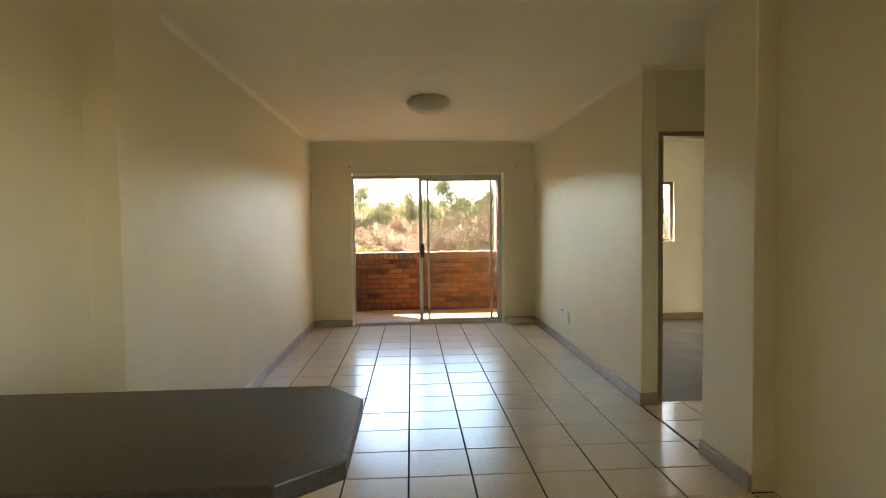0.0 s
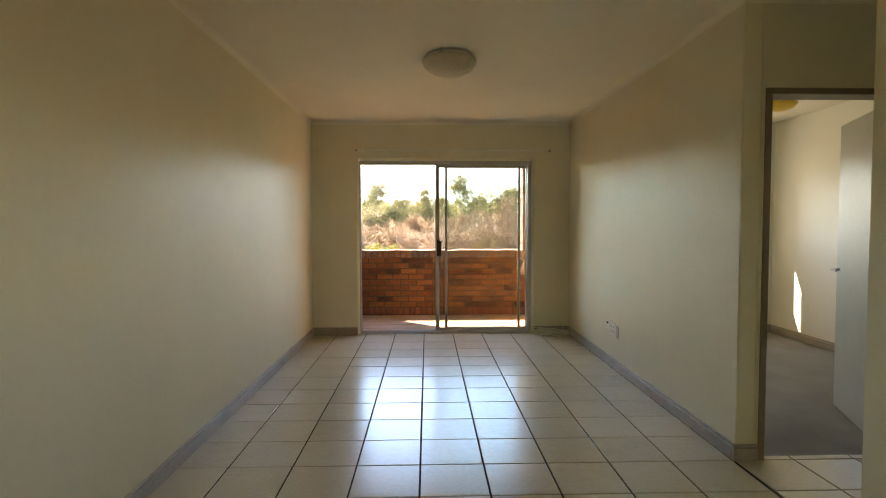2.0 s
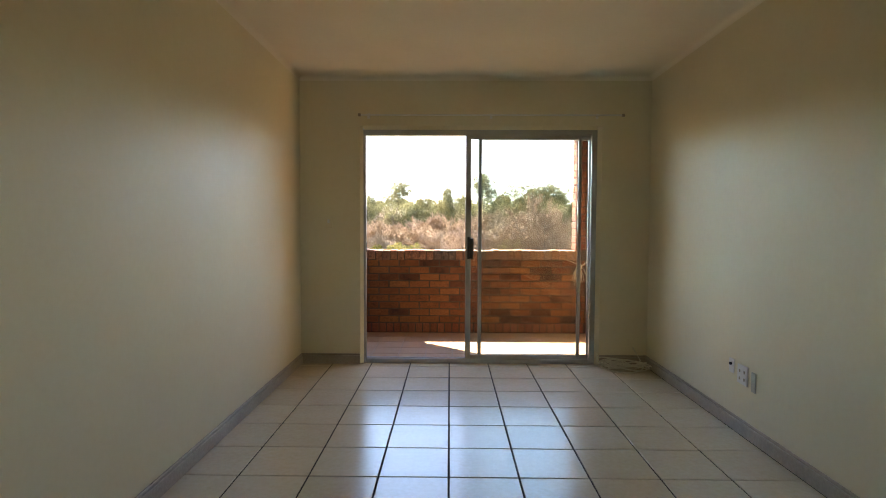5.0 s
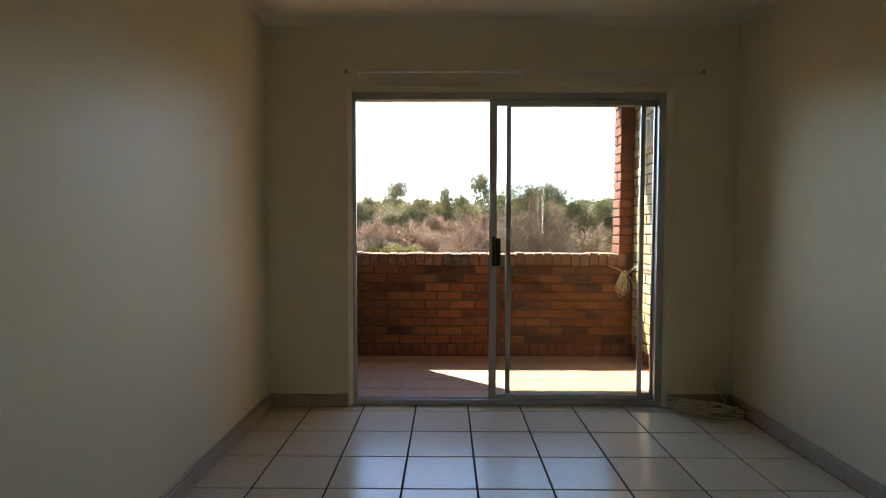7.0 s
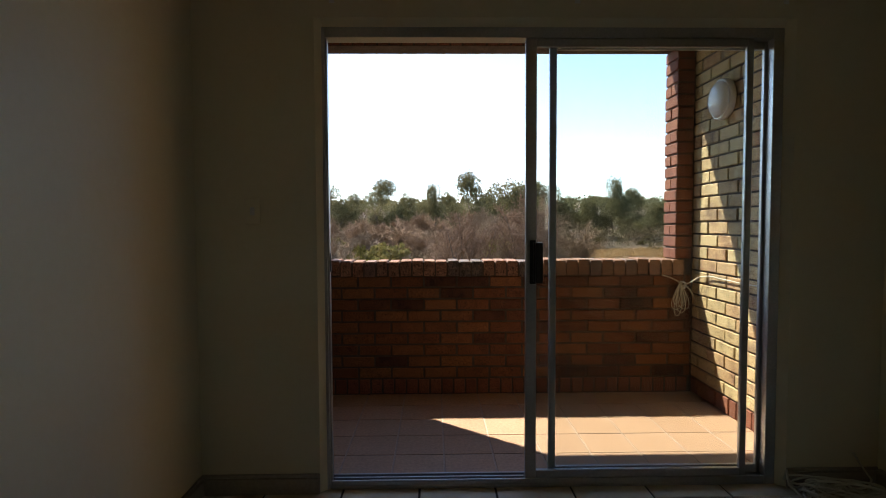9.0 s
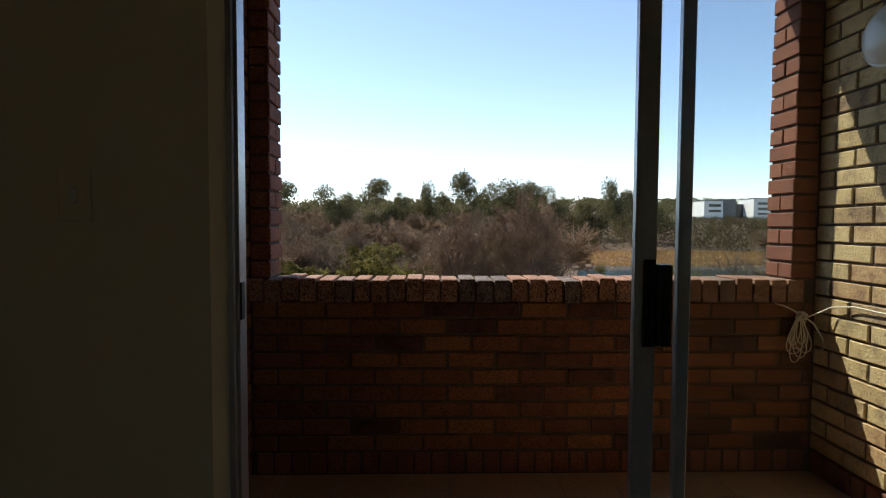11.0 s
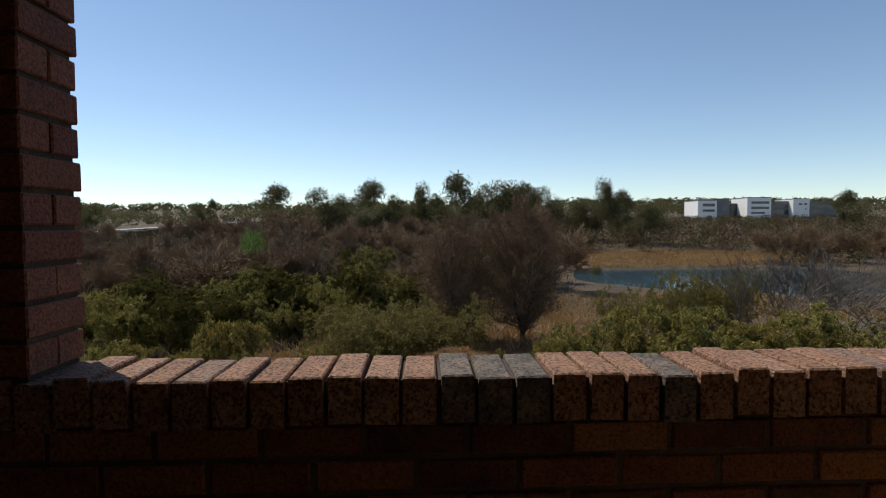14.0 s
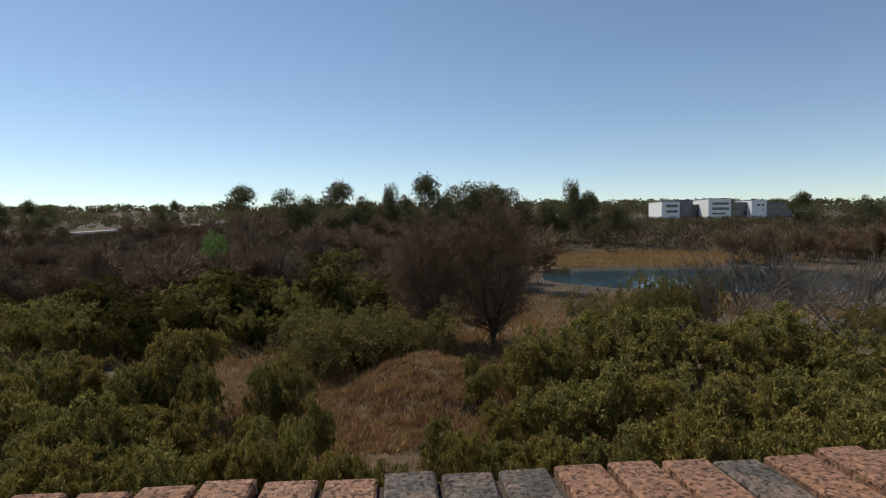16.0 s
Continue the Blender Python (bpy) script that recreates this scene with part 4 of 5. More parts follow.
rows_of(near, 3.35, [(-0.787, 22, -0.208, 1.1), (-0.709, 21, -0.223, 1), (-0.638, 21.5, -0.213, 0.9), (-0.56, 22, -0.192, 0.85), (-0.489, 20.5, -0.225, 0.75), (-0.444, 21, -0.2, 0.6), (-0.402, 22, -0.175, 0.85), (-0.364, 20, -0.229, 0.5), (-0.766, 16, -0.279, 1), (-0.693, 15.5, -0.286, 0.9), (-0.599, 15.3, -0.298, 0.9), (-0.51, 16.5, -0.277, 0.8), (-0.447, 15.8, -0.3, 0.8), (-0.374, 15.5, -0.311, 0.8), (-0.241, 20, -0.225, 0.5), (-0.189, 20.5, -0.219, 0.5), (-0.285, 15, -0.323, 0.7), (-0.704, 12.5, -0.379, 0.9), (-0.604, 12.2, -0.389, 0.9), (-0.5, 12.5, -0.379, 0.9), (-0.406, 12.2, -0.392, 0.9), (-0.311, 12.5, -0.382, 0.8), (-0.228, 13.5, -0.353, 0.7), (-0.139, 12.5, -0.389, 0.7), (-0.055, 12.2, -0.41, 0.6), (0.029, 12.5, -0.407, 0.6), (0.117, 13, -0.379, 0.7), (-0.181, 15, -0.347, 0.5)])

rows_of(near, 3.35, [(0.159, 22, -0.253, 0.65), (0.191, 19, -0.3, 0.7), (-0.003, 13, -0.415, 0.7), (-0.097, 14, -0.4, 0.6), (0.086, 16, -0.358, 0.55), (-0.139, 17, -0.311, 0.4)])

dark = [leafy("evergreen_shrub", "dense dark green evergreen shrub on the veld", "shrub", "evergreen shrubs", 31 + i, 44, 2.6, 2.9, 0.9, 0.66, 13000, 0.10, (M_LEAF_DARK, M_LEAF_GREEN)[i % 2], 0.3, 0.6, 3, 200) for i in range(2)]
rows_of(dark, 4.5, [(-0.327, 40, -0.058, 1.25), (-0.385, 40, -0.07, 0.9), (-0.264, 40, -0.07, 0.9), (-0.212, 43, -0.074, 0.9), (-0.568, 38, -0.088, 0.95), (-0.636, 36, -0.104, 1), (-0.484, 38, -0.093, 0.9), (-0.693, 34, -0.122, 1), (-0.515, 33, -0.117, 0.9), (-0.599, 33, -0.122, 1), (-0.139, 46, -0.064, 1), (-0.076, 48, -0.056, 1.1), (-0.029, 46, -0.07, 1), (-0.175, 38, -0.107, 0.7), (-0.777, 36, -0.096, 1.1), (-0.85, 38, -0.091, 1.1), (-0.411, 36, -0.107, 0.9), (-0.285, 37, -0.107, 1), (-0.447, 33, -0.133, 0.7)])
grey = [leafy("grey_bush", "rounded grey-green bush on dry veld", "bush", "grey bushes", 51 + i, 38, 2.3, 2.0, 0.5, 0.5, 11000, 0.07, M_LEAF_GREY, 0.4, 0.5, 3, 240) for i in range(2)]
rows_of(grey, 3.0, [(-0.134, 30, -0.149, 1), (-0.055, 31, -0.127, 1.2), (0.008, 32, -0.13, 1.1), (0.047, 31, -0.159, 0.7), (0.504, 44, -0.078, 0.8), (0.546, 45, -0.087, 0.7), (0.457, 42, -0.101, 0.5), (0.321, 104, -0.068, 0.5), (0.386, 38, -0.114, 0.7), (0.907, 36, -0.143, 0.8)])
fresh = leafy("young_tree", "small tree in bright fresh leaf", "tree", "", 71, 14, 1.2, 3.0, 1.2, 0.7, 3000, 0.10, M_LEAF_BRIGHT)
plant(fresh, -0.333, 56, -0.006, 4.6, 0.55, True, True)


def winter_tree(name, label, category, group, seed, height, spread, forks):
    """A leafless tree with one leader, rising side limbs and a dense oval crown of fine twigs."""
    rng = np.random.default_rng(seed)
    ob = thing(name, label, category, group)
    thick, thin = [], []

    def run(p, d, length, r0, r1, n, bend, out):
        pts = [p]
        for i in range(n):
            q = p + d * (length / n)
            out.append((p, q, r0 + (r1 - r0) * i / n, r0 + (r1 - r0) * (i + 1) / n))
            p = q
            pts.append(p)
            d = d + rng.normal(size=3) * bend + np.array((0, 0, bend * 0.5))
            d = d / np.linalg.norm(d)
        return pts, d

    foot, _ = run(np.array((0.0, 0.0, -0.2)), np.array((0.02, 0.03, 1.0)), height * 0.06, height * 0.018, height * 0.015, 3, 0.03, thick)
    for k in range(forks):
        lean = np.array((0.20 * math.cos(2.1 * k + seed), 0.20 * math.sin(2.1 * k + seed), 1.0)) if k else np.array((0.02, 0.0, 1.0))
        lean = lean / np.linalg.norm(lean)
        stem, _ = run(foot[-1], lean, height * (0.88 if k == 0 else 0.78), height * 0.011, 0.012, 14, 0.035, thick)
        count = 38
        for u in range(count):
            h = 0.02 + 0.94 * (u + rng.uniform(0, 1)) / count
            i = min(13, int(h * 14))
            p = stem[i] + (stem[i + 1] - stem[i]) * (h * 14 - i)
            a = u * 2.4 + rng.uniform(-0.5, 0.5)
            reach = height * spread * (math.sin(math.pi * min(1, (h + 0.22) / 1.3)) ** 0.8) * rng.uniform(0.75, 1.15)
            rise = 0.55 + 0.9 * h + rng.normal() * 0.15
            d = np.array((math.cos(a), math.sin(a), rise))
            d /= np.linalg.norm(d)
            limb, d = run(p, d, reach, 0.034 * (1.15 - h), 0.009, 5, 0.10, thick if h < 0.6 else thin)
            for m in range(15):
                w = rng.uniform(0.15, 1.0) * 5
                n = min(4, int(w))
                q = limb[n] + (limb[n + 1] - limb[n]) * (w - n)
                e = d + rng.normal(size=3) * 0.55 + np.array((0, 0, 0.15))
                e /= np.linalg.norm(e)
                twig, e = run(q, e, reach * rng.uniform(0.28, 0.5), 0.011, 0.007, 2, 0.12, thin)
                for v in range(5):
                    g = e + rng.normal(size=3) * 0.6
                    g /= np.linalg.norm(g)
                    run(twig[1 + v % 2], g, reach * rng.uniform(0.12, 0.26), 0.008, 0.005, 1, 0, thin)
    child("trunk", raw_mesh("trunk", *limbs(thick, 5), M_BARK), ob)
    child("crown", raw_mesh("crown", *limbs(thin, 3), M_TWIG_RED), ob)
    return ob


hero1 = winter_tree("bare_tree", "leafless brown tree with a dense twiggy crown", "tree", "bare trees", 5, 9.0, 0.21, 4)
hero2 = winter_tree("bare_tree", "tall leafless brown tree with a dense twiggy crown", "tree", "bare trees", 8, 9.0, 0.22, 4)
plant(hero1, 0.062, 37, 0.019, 9.0, 1.4, True, True)
plant(hero2, 0.188, 37, 0.053, 9.0, 1.25, True, True)
pond_bush = bare("bare_shrub", "spreading leafless grey shrub by the pond", "shrub", "bare shrubs by the pond", 15, 6.0, 3, 2, 0.28, M_TWIG_DARK, 9, 0.036, 0.12, 0.75, 0.46, 0.66)
rows_of([pond_bush], 6.0, [(0.63, 40, -0.035, 1.1), (0.70, 42, -0.02, 1.1), (0.77, 41, -0.035, 1.1), (0.84, 40, -0.03, 1.1), (0.93, 41, -0.03, 1.1)])

# leafless thicket on the slopes
scrub = [bare("thicket_tree", "leafless grey-brown thicket tree", "tree", "thicket trees", 21 + i, 6.0, 4, 3, 0.42, (M_TWIG, M_TWIG_GREY)[i % 2], 2, 0.035, 0.10, 0.3, 0.34, 0.66) for i in range(3)]
places = []
for i in range(190):
    d = R.uniform(58, 175)
    a = R.uniform(-0.95, 0.24) if d < 122 else R.choice((R.uniform(-0.95, 0.2), R.uniform(0.62, 1.05)))
    if i < 26:
        d, a = R.uniform(45, 75), R.uniform(-0.95, -0.30)
    x, y, z = spot(a, d)
    top = R.uniform(-0.03, 0.028)
    if a < -0.3:
        top = R.uniform(-0.03, 0.0) - 0.034 + 0.038 * max(0, (a + 1.0) / 0.68)
    if d < 75:
        top = R.uniform(-0.06, -0.015)
    if d > 122:
        top = R.uniform(-0.005, 0.035) if a < 0.5 else R.uniform(-0.016, 0.006)
    places.append((a, d, top, R.uniform(0.9, 1.3)))
rows_of(scrub, 6.0, places)

olive = [leafy("olive_tree", "rounded dull olive tree among the winter scrub", "tree", "olive trees in the scrub", 61 + i, 26, 2.4, 3.4, 0.8, 0.8, 8000, 0.13, (M_LEAF_GREY, M_LEAF_DARK)[i % 2], 0.2, 0.5, 2, 150) for i in range(2)]
places = []
for i in range(46):
    d = R.uniform(62, 118) if i < 30 else R.uniform(152, 176)
    a = R.uniform(-0.95, 0.20) if d < 150 else R.uniform(0.2, 1.0)
    top = R.uniform(-0.05, -0.018) if a < -0.3 else R.uniform(-0.05, -0.008)
    places.append((a, d, top, R.uniform(0.9, 1.25)))
rows_of(olive, 5.0, places)

# tall gums and pines on the far slope
gum = [leafy("gum_tree", "tall dark green gum tree on the far slope", "tree", "far gum trees", 81 + i, 26, 4.8, 10.0, 1.6, 2.0, 8000, 0.27, M_LEAF_FAR, 0.1, 0.4, 1) for i in range(3)]
rows_of(gum, 13.5, [(-0.275, 185, 0.082, 1.0), (-0.19, 190, 0.076, 1.1), (-0.155, 200, 0.064, 0.6), (-0.095, 180, 0.088, 0.95), (-0.05, 185, 0.060, 1.0), (-0.003, 180, 0.082, 0.55), (0.065, 178, 0.099, 0.85), (0.11, 175, 0.078, 1.0), (0.15, 172, 0.086, 1.1), (0.19, 175, 0.080, 1.0),
                 (0.225, 178, 0.074, 0.9), (0.335, 182, 0.088, 0.55), (0.365, 190, 0.066, 0.8), (0.03, 190, 0.062, 1.2), (0.29, 180, 0.05, 1.2), (-0.67, 240, 0.058, 0.8), (-0.64, 235, 0.050, 0.9), (-0.73, 230, 0.055, 0.7), (-0.40, 260, 0.055, 0.6), (-0.43, 262, 0.05, 0.7), (0.41, 170, 0.045, 1.2), (0.76, 230, 0.062, 0.9), (0.88, 240, 0.055, 0.9)], True)


def woods(name, label, seed, n, d0, d1, h0, h1, size, per, mat, lo=-1.1, hi=1.2, skip_pond=True, thin=0.45, rise=0.0):
    """A far belt of scrub and trees as one mass of leaf clumps."""
    rng = np.random.default_rng(seed)
    pts = []
    for i in range(n):
        d = rng.uniform(d0, d1)
        a = rng.uniform(lo, hi)
        x, y, z = spot(a, d)
        if math.hypot((x - PC[0]) / (PRX + 5), (y - PC[1]) / (PRY + 9)) < 1.0 and skip_pond:
            continue
        if 0.2 < a < 0.62 and 100 < d < 143:
            continue
        h = rng.uniform(h0, h1)
        t = (a + 1.0) / 0.68
        if t < 1.05 and d < 200 + 150 * t:
            h = min(h, max(0.6, EYE[2] + (-0.0305 + 0.038 * t) * d - z))
        if 0.44 < a < 0.78 and 195 < d < 320:
            h = min(h, max(1.0, EYE[2] + 0.018 * d - z))
        q = rng.normal(size=(per, 3))
        q /= np.linalg.norm(q, axis=1, keepdims=True)
        pts.append(np.array((x, y, z + h * 0.5)) + q * np.array((max(h, h0) * 0.6, max(h, h0) * 0.6, h * 0.52)) * rng.uniform(0.5, 1.0, (per, 1)))
    v, f = leaves(rng, np.concatenate(pts), size, size * thin, -rise)
    return tagged(new(name, raw_mesh(name, v, f, mat)), label, "woods", "", "stuff")


woods("scrub_belt", "tangled grey-brown winter scrub on the valley floor", 101, 900, 48, 125, 2.6, 6.0, 0.36, 200, M_WOODS, -1.1, 0.24, True, 0.07, 0.9)
woods("scrub_leaves", "dull green undergrowth among the winter scrub", 105, 260, 48, 125, 1.5, 3.2, 0.13, 120, M_LEAF_DARK, -1.1, 0.24)
woods("slope_woods", "bare winter woods on the far slope", 102, 1600, 125, 270, 3.5, 7.5, 0.8, 120, M_WOODS, -1.1, 1.2, True, 0.06, 0.8)
woods("slope_evergreens", "olive evergreens scattered over the far slope", 106, 560, 122, 300, 3, 6.5, 0.32, 120, M_LEAF_FAR)
woods("skyline_woods", "dark tree line along the skyline", 103, 900, 318, 620, 5, 9, 0.75, 100, M_LEAF_FAR, -1.1, 1.3)
woods("distant_woods", "faint woods on the distant ridge", 104, 700, 620, 1300, 8, 14, 2.2, 40, M_LEAF_FAR, -1.1, 1.3)


def grass(name, label, seed, n, area, h, mat, clump=6, loose=0.10, lean=0.45, blade=0.03):
    rng = np.random.default_rng(seed)
    c = np.stack([rng.uniform(area[0], area[1], n), rng.uniform(area[2], area[3], n)], 1)
    c = np.repeat(c, clump, 0) + rng.normal(size=(n * clump, 2)) * loose
    z = np.array([ground_z(x, y) for x, y in c])
    base = np.column_stack([c, z - 0.02])
    k = h * np.repeat(rng.uniform(0.35, 1.5, (n, 1)) ** 1.5, clump, 0) * rng.uniform(0.6, 1.3, (len(c), 1))
    tip = base + np.column_stack([rng.normal(size=(len(c), 2)) * lean, np.ones(len(c))]) * k
    side = rng.normal(size=(len(c), 3)) * np.array((blade, blade, 0))
    v = np.stack([base - side, base + side, tip], 1).reshape(-1, 3)
    return tagged(new(name, raw_mesh(name, v, np.arange(len(v)).reshape(-1, 3), mat)), label, "grass", "", "stuff")


grass("dry_grass", "tufts of dry orange-brown grass over the mound", 201, 9000, (-7, 8, 19, 42), 0.20, M_RUSSET, 8, 0.10, 0.45, 0.018)
grass("grass_tussocks", "coarse drooping tussocks of dry grass on the mound", 206, 800, (-4, 6.5, 19, 34), 0.17, M_STRAW, 100, 0.15, 0.7, 0.012)
grass("dry_grass", "tufts of dry veld grass among the bushes", 202, 8000, (-24, 26, 9, 32), 0.2, M_STRAW, 6, 0.12, 0.5, 0.015)
grass("dry_grass", "pale dry grass in the clearing between the bushes", 207, 5000, (-14, -1, 17, 36), 0.22, M_STRAW, 8, 0.12, 0.5, 0.016)
grass("reeds", "straw-coloured grass along the pond shore", 203, 14000, (22, 100, 120, 146), 0.5, M_STRAW, 6, 0.2, 0.6, 0.06)
grass("reeds", "straw-coloured grass along the near shore", 204, 4500, (10, 46, 46, 70), 0.28, M_STRAW)
grass("dry_grass", "dry brown grass between the shrubs", 205, 7000, (-34, 14, 34, 62), 0.5, M_STRAW)

# ---- pond ----
M_WATER = bpy.data.materials.new("pond_water")
M_WATER.use_nodes = True
nt = M_WATER.node_tree
p = nt.nodes["Principled BSDF"]
p.inputs["Base Color"].default_value = (0.03, 0.075, 0.11, 1)
p.inputs["Roughness"].default_value = 0.06
bn = nt.nodes.new("ShaderNodeBump")
bn.inputs["Strength"].default_value = 0.08
bn.inputs["Distance"].default_value = 0.05
nt.links.new(noise_node(nt, 1.6, 4.0, coord="World"), bn.inputs["Height"])
nt.links.new(bn.outputs[0], p.inputs["Normal"])
b = bmesh.new()
ring = [b.verts.new((PC[0] + (PRX + 4) * math.cos(2 * math.pi * i / 64), PC[1] + (PRY + 4) * math.sin(2 * math.pi * i / 64), PZ)) for i in range(64)]
b.faces.new(ring)
structure("water", b, M_WATER, "still blue pond water", "water")

# ---- road with a light strip of motorway ----
M_ROAD = material("pale_road", [(0.3, (0.32, 0.31, 0.29)), (0.7, (0.42, 0.41, 0.39))], 0.4, 6, 0.1, 0.7, 0.0)
b = bmesh.new()
last = None
for i in range(40):
    t = i / 39
    a = -1.0 + t * 0.68
    d = 190 + 150 * t
    x, y, z = spot(a, d)
    z = EYE[2] + d * (-0.0265 + 0.038 * t)
    cur = [b.verts.new((x, y - 5, z - 0.2)), b.verts.new((x, y + 5, z + 0.5)), b.verts.new((x, y + 5, z - 8)), b.verts.new((x, y - 5, z - 9))]
    if last:
        for k in range(4):
            b.faces.new((last[k], cur[k], cur[(k + 1) % 4], last[(k + 1) % 4]))
    last = cur
structure("road", b, M_ROAD, "pale motorway on an embankment beyond the scrub", "road")

# ---- office building ----
M_RENDER = material("white_render", [(0.3, (0.82, 0.81, 0.79)), (0.7, (0.86, 0.85, 0.83))], 0.3, 4, 0.05, 0.8, 0.0)
M_DARKGLASS = material("dark_glazing", [(0.3, (0.03, 0.035, 0.04)), (0.7, (0.06, 0.065, 0.07))], 0.3, 4, 0.05, 0.15, 0.0)
M_GREYWALL = material("grey_facade_panel", [(0.3, (0.14, 0.14, 0.14)), (0.7, (0.20, 0.20, 0.19))], 0.3, 4, 0.05, 0.6, 0.0)
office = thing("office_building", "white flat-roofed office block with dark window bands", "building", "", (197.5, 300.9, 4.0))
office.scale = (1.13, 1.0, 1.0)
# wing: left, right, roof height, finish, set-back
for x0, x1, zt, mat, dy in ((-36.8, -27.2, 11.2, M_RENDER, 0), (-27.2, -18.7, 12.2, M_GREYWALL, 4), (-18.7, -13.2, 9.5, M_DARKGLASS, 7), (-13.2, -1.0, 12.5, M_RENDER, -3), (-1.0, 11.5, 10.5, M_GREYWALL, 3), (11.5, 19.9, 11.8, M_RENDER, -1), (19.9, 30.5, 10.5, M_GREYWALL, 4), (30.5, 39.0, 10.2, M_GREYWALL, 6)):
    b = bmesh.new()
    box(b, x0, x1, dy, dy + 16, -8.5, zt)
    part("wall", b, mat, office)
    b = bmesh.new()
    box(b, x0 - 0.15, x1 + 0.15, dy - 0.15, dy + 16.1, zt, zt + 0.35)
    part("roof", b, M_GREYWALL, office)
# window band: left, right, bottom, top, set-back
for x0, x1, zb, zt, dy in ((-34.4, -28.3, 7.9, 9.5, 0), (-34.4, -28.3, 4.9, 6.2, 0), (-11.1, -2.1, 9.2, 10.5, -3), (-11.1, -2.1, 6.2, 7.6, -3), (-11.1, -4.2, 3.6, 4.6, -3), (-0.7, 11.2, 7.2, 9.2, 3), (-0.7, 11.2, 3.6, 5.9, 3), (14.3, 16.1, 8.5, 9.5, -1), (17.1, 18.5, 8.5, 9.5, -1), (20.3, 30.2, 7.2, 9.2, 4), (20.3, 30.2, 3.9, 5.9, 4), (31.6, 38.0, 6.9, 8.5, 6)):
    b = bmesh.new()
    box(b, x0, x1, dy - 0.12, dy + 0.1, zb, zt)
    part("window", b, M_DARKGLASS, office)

# ---- bricks and tiles, piece by piece ----
lay_tiles([(XL, XR, YN0, 0.125), (KX0, KX1, -7.6, YN0 - 0.004), (XR + 0.004, PX, YN1, YH + 0.05)], floor, tile_meshes, M_TILE, TILE, 0, 0, 0.010, 0.010, 0.0)
lay_tiles([(BLX - 0.01, BRX + 0.01, YO, PY0 + 0.01)], bal_floor, {}, M_BALTILE, 0.26, 0.03, 0.22, 0.009, 0.006, 0.0)
brick_cache = {}
COURSE, PITCH, JOINT = 0.0852, 0.234, 0.013


def brick(parent, mat, x, y, z, w, h, d, normal):
    """One brick: w along the wall, h high, d deep, its face centre at x, y, z."""
    me = slab_mesh(brick_cache.setdefault(mat.name, {}), "brick", w, h, d, 0.004, mat)
    ob = new("brick", me)
    j = random.uniform
    turn = {"-y": (90, 0), "x": (90, 90), "-x": (90, -90), "y": (90, 180), "z": (0, 0)}[normal]
    push = j(-0.0035, 0.0035)
    ob.matrix_world = pose(x, y, z, turn[0] + j(-0.8, 0.8), j(-0.8, 0.8), turn[1] + j(-0.7, 0.7)) @ Matrix.Translation((0, 0, push))
    ob.parent = parent
    return ob


def brick_face(parent, mat, axis, fixed, a0, a1, z0, z1, normal, first=0, d=0.02):
    """Stretcher bond over a rectangle; axis 'x' or 'y' runs along the wall."""
    n = round((z1 - z0) / COURSE)
    ch = (z1 - z0) / n
    for r in range(n):
        off = 0.0 if (r + first) % 2 else -PITCH / 2
        k = math.floor((a0 - off) / PITCH)
        while off + k * PITCH < a1:
            s0 = max(a0, off + k * PITCH + JOINT / 2)
            s1 = min(a1, off + (k + 1) * PITCH - JOINT / 2)
            k += 1
            if s1 - s0 < 0.025:
                continue
            c, z = (s0 + s1) / 2, z0 + (r + 0.5) * ch
            p = (c, fixed, z) if axis == "x" else (fixed, c, z)
            brick(parent, mat, *p, round(s1 - s0, 2), round(ch - JOINT, 3), d, normal)


# soldier course at the foot of each wall, stretchers above
def soldiers(parent, mat, axis, fixed, a0, a1, z0, z1, normal):
    n = max(1, round((a1 - a0) / 0.0846))
    for i in range(n):
        c = a0 + (i + 0.5) * (a1 - a0) / n
        p = (c, fixed, (z0 + z1) / 2) if axis == "x" else (fixed, c, (z0 + z1) / 2)
        brick(parent, mat, *p, 0.073, z1 - z0 - JOINT, 0.02, normal)


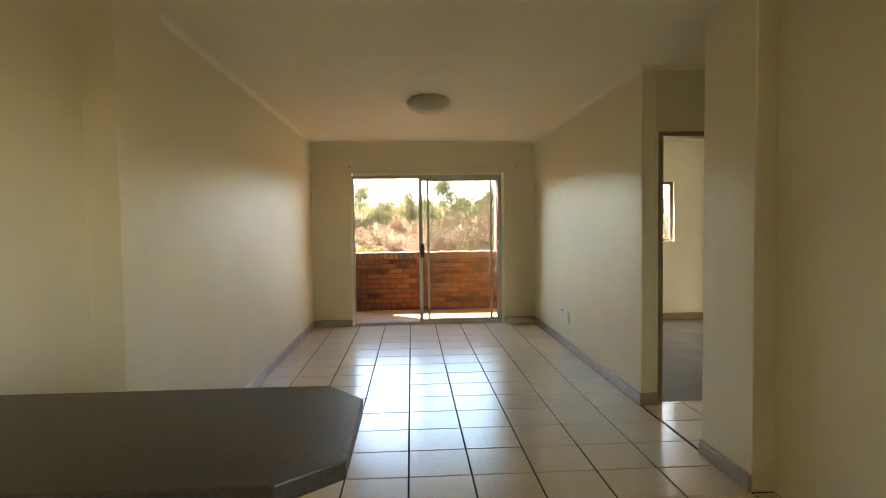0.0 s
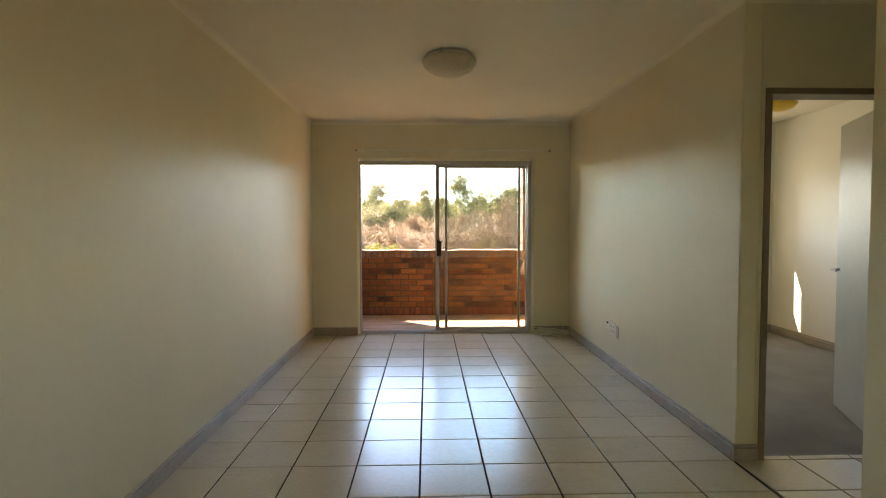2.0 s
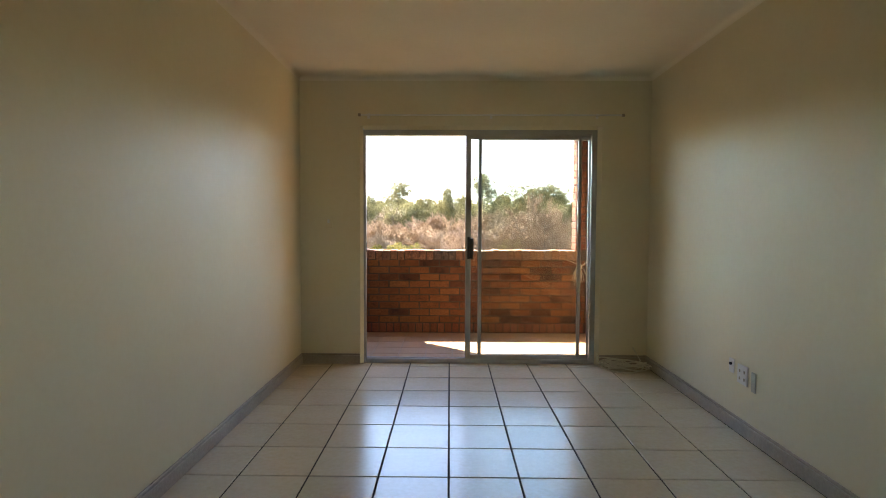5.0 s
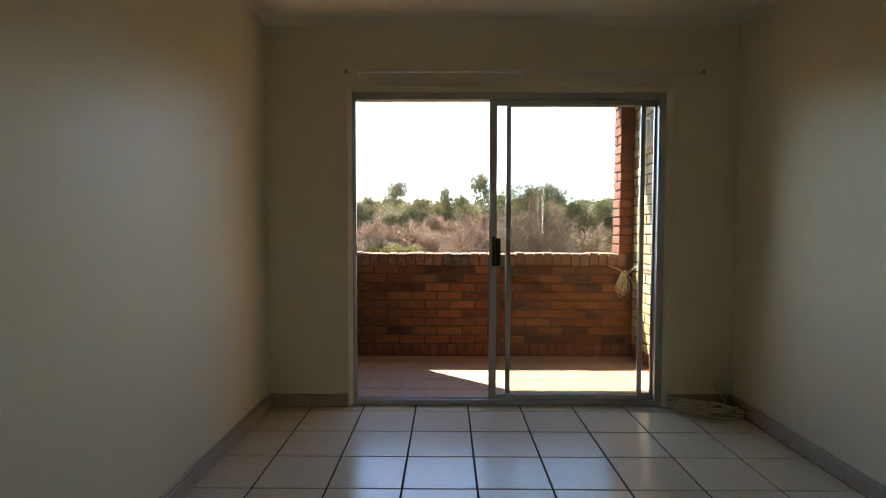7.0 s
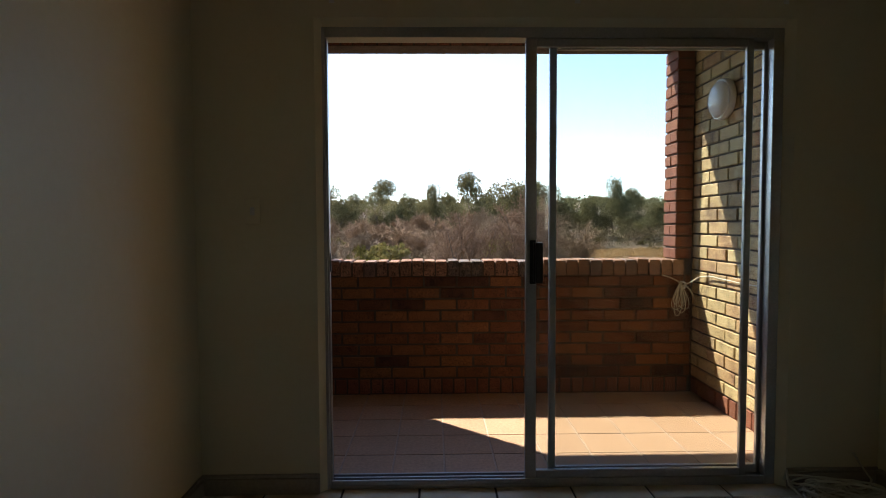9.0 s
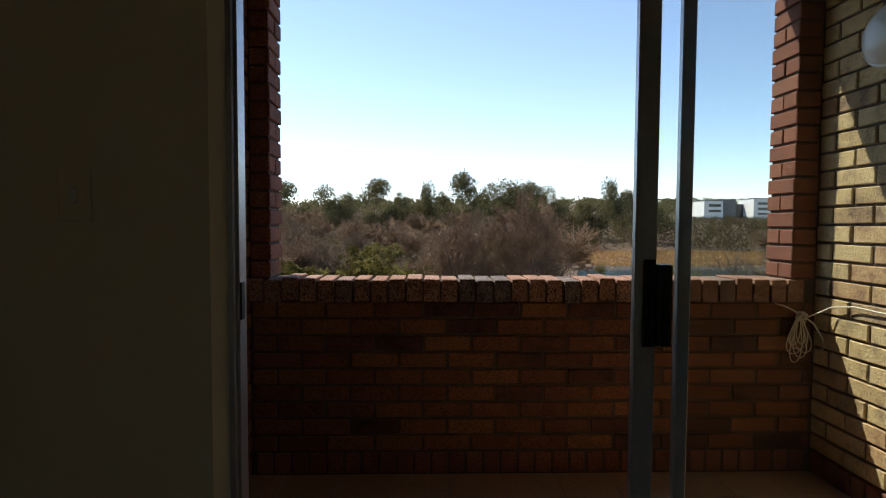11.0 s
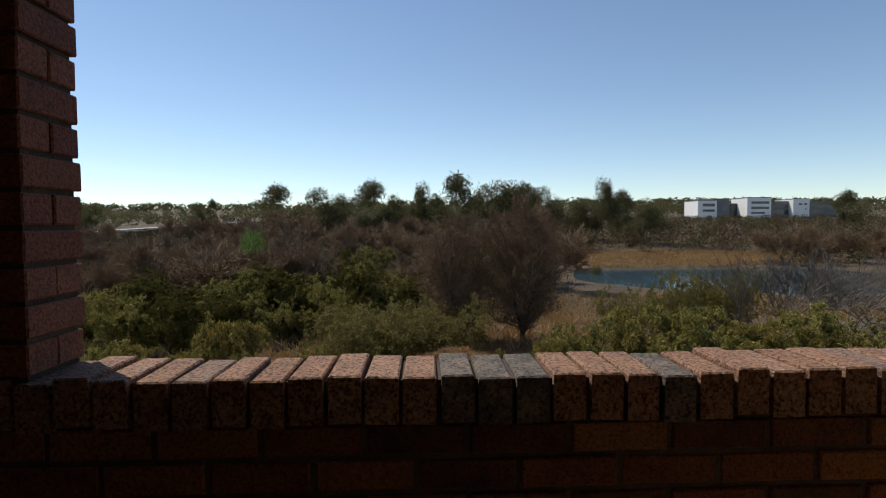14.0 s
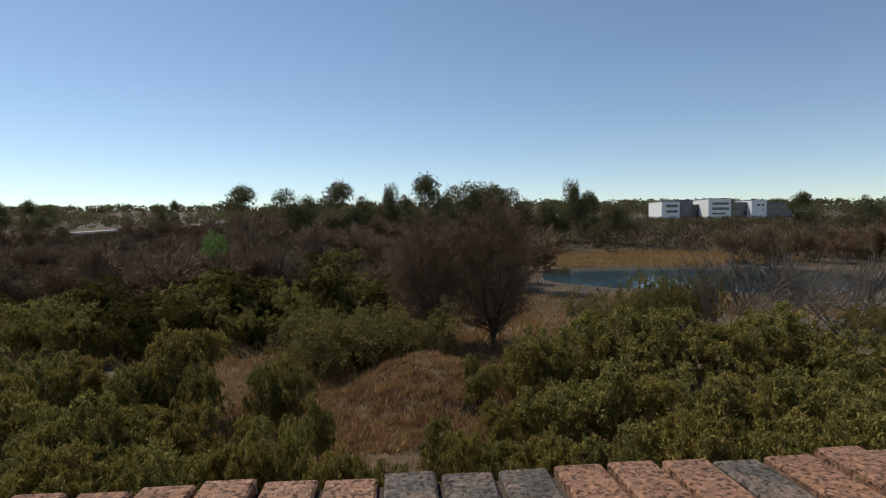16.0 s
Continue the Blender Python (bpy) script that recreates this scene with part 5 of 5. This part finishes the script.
soldiers(parapet, M_BRICK_RED, "x", PY0 + 0.004, BLX + 0.02, BRX - 0.02, 0.0, 0.115, "-y")
brick_face(parapet, M_BRICK_SHADED, "x", PY0 + 0.004, BLX + 0.012, BRX - 0.012, 0.115, CZ - 0.110, "-y")
for i in range(-9, 24):
    x = -0.436 + (i + 0.5) * 0.0846
    if OX0 - 0.09 < x < OX1 + 0.09:
        mat = M_COPING_GREY if i in (3, 4, 5, 9) else M_COPING
        brick(parapet, mat, x, (PY0 + PY1) / 2 - 0.004, CZ + random.uniform(-0.005, 0.004), random.choice((0.071, 0.073, 0.075)), 0.212, 0.108, "z")
soldiers(wall_br, M_BRICK_RED, "y", BRX, YO + 0.02, PY0, 0.0, 0.115, "-x")
brick_face(wall_br, M_BRICK_SUNLIT, "y", BRX, YO + 0.01, PY0 + 0.008, 0.115, LZ + 0.05, "-x")
soldiers(wall_bl, M_BRICK_RED, "y", BLX, YO + 0.02, PY0, 0.0, 0.115, "x")
# left wall takes the shade-coloured brick, right wall the sunlit one
brick_face(wall_bl, M_BRICK_SHADED, "y", BLX, YO + 0.01, PY0 + 0.008, 0.115, LZ + 0.05, "x", 1)
for pier, x, side, edge in ((pier_l, OX0, "x", (BLX, OX0)), (pier_r, OX1, "-x", (OX1, BRX))):
    m = round((LZ - CZ) / COURSE)
    ch = (LZ - CZ) / m
    for r in range(m):
        z = CZ + (r + 0.5) * ch
        if r % 2:
            brick(pier, M_BRICK_RED, x, (PY0 + PY1) / 2, z, 0.204, ch - JOINT, 0.02, side)
        else:
            brick(pier, M_BRICK_RED, x, PY0 + 0.047, z, 0.098, ch - JOINT, 0.02, side)
            brick(pier, M_BRICK_RED, x, PY1 - 0.047, z, 0.098, ch - JOINT, 0.02, side)
        brick(pier, M_BRICK_RED, (edge[0] + edge[1]) / 2, PY0 + 0.002, z, edge[1] - edge[0] - 0.012, ch - JOINT, 0.02, "-y")
soldiers(bpy.data.objects["lintel"], M_BRICK_RED, "x", PY0 + 0.004, OX0 - 0.1, OX1 + 0.1, LZ - 0.002, LZ + 0.06, "-y")
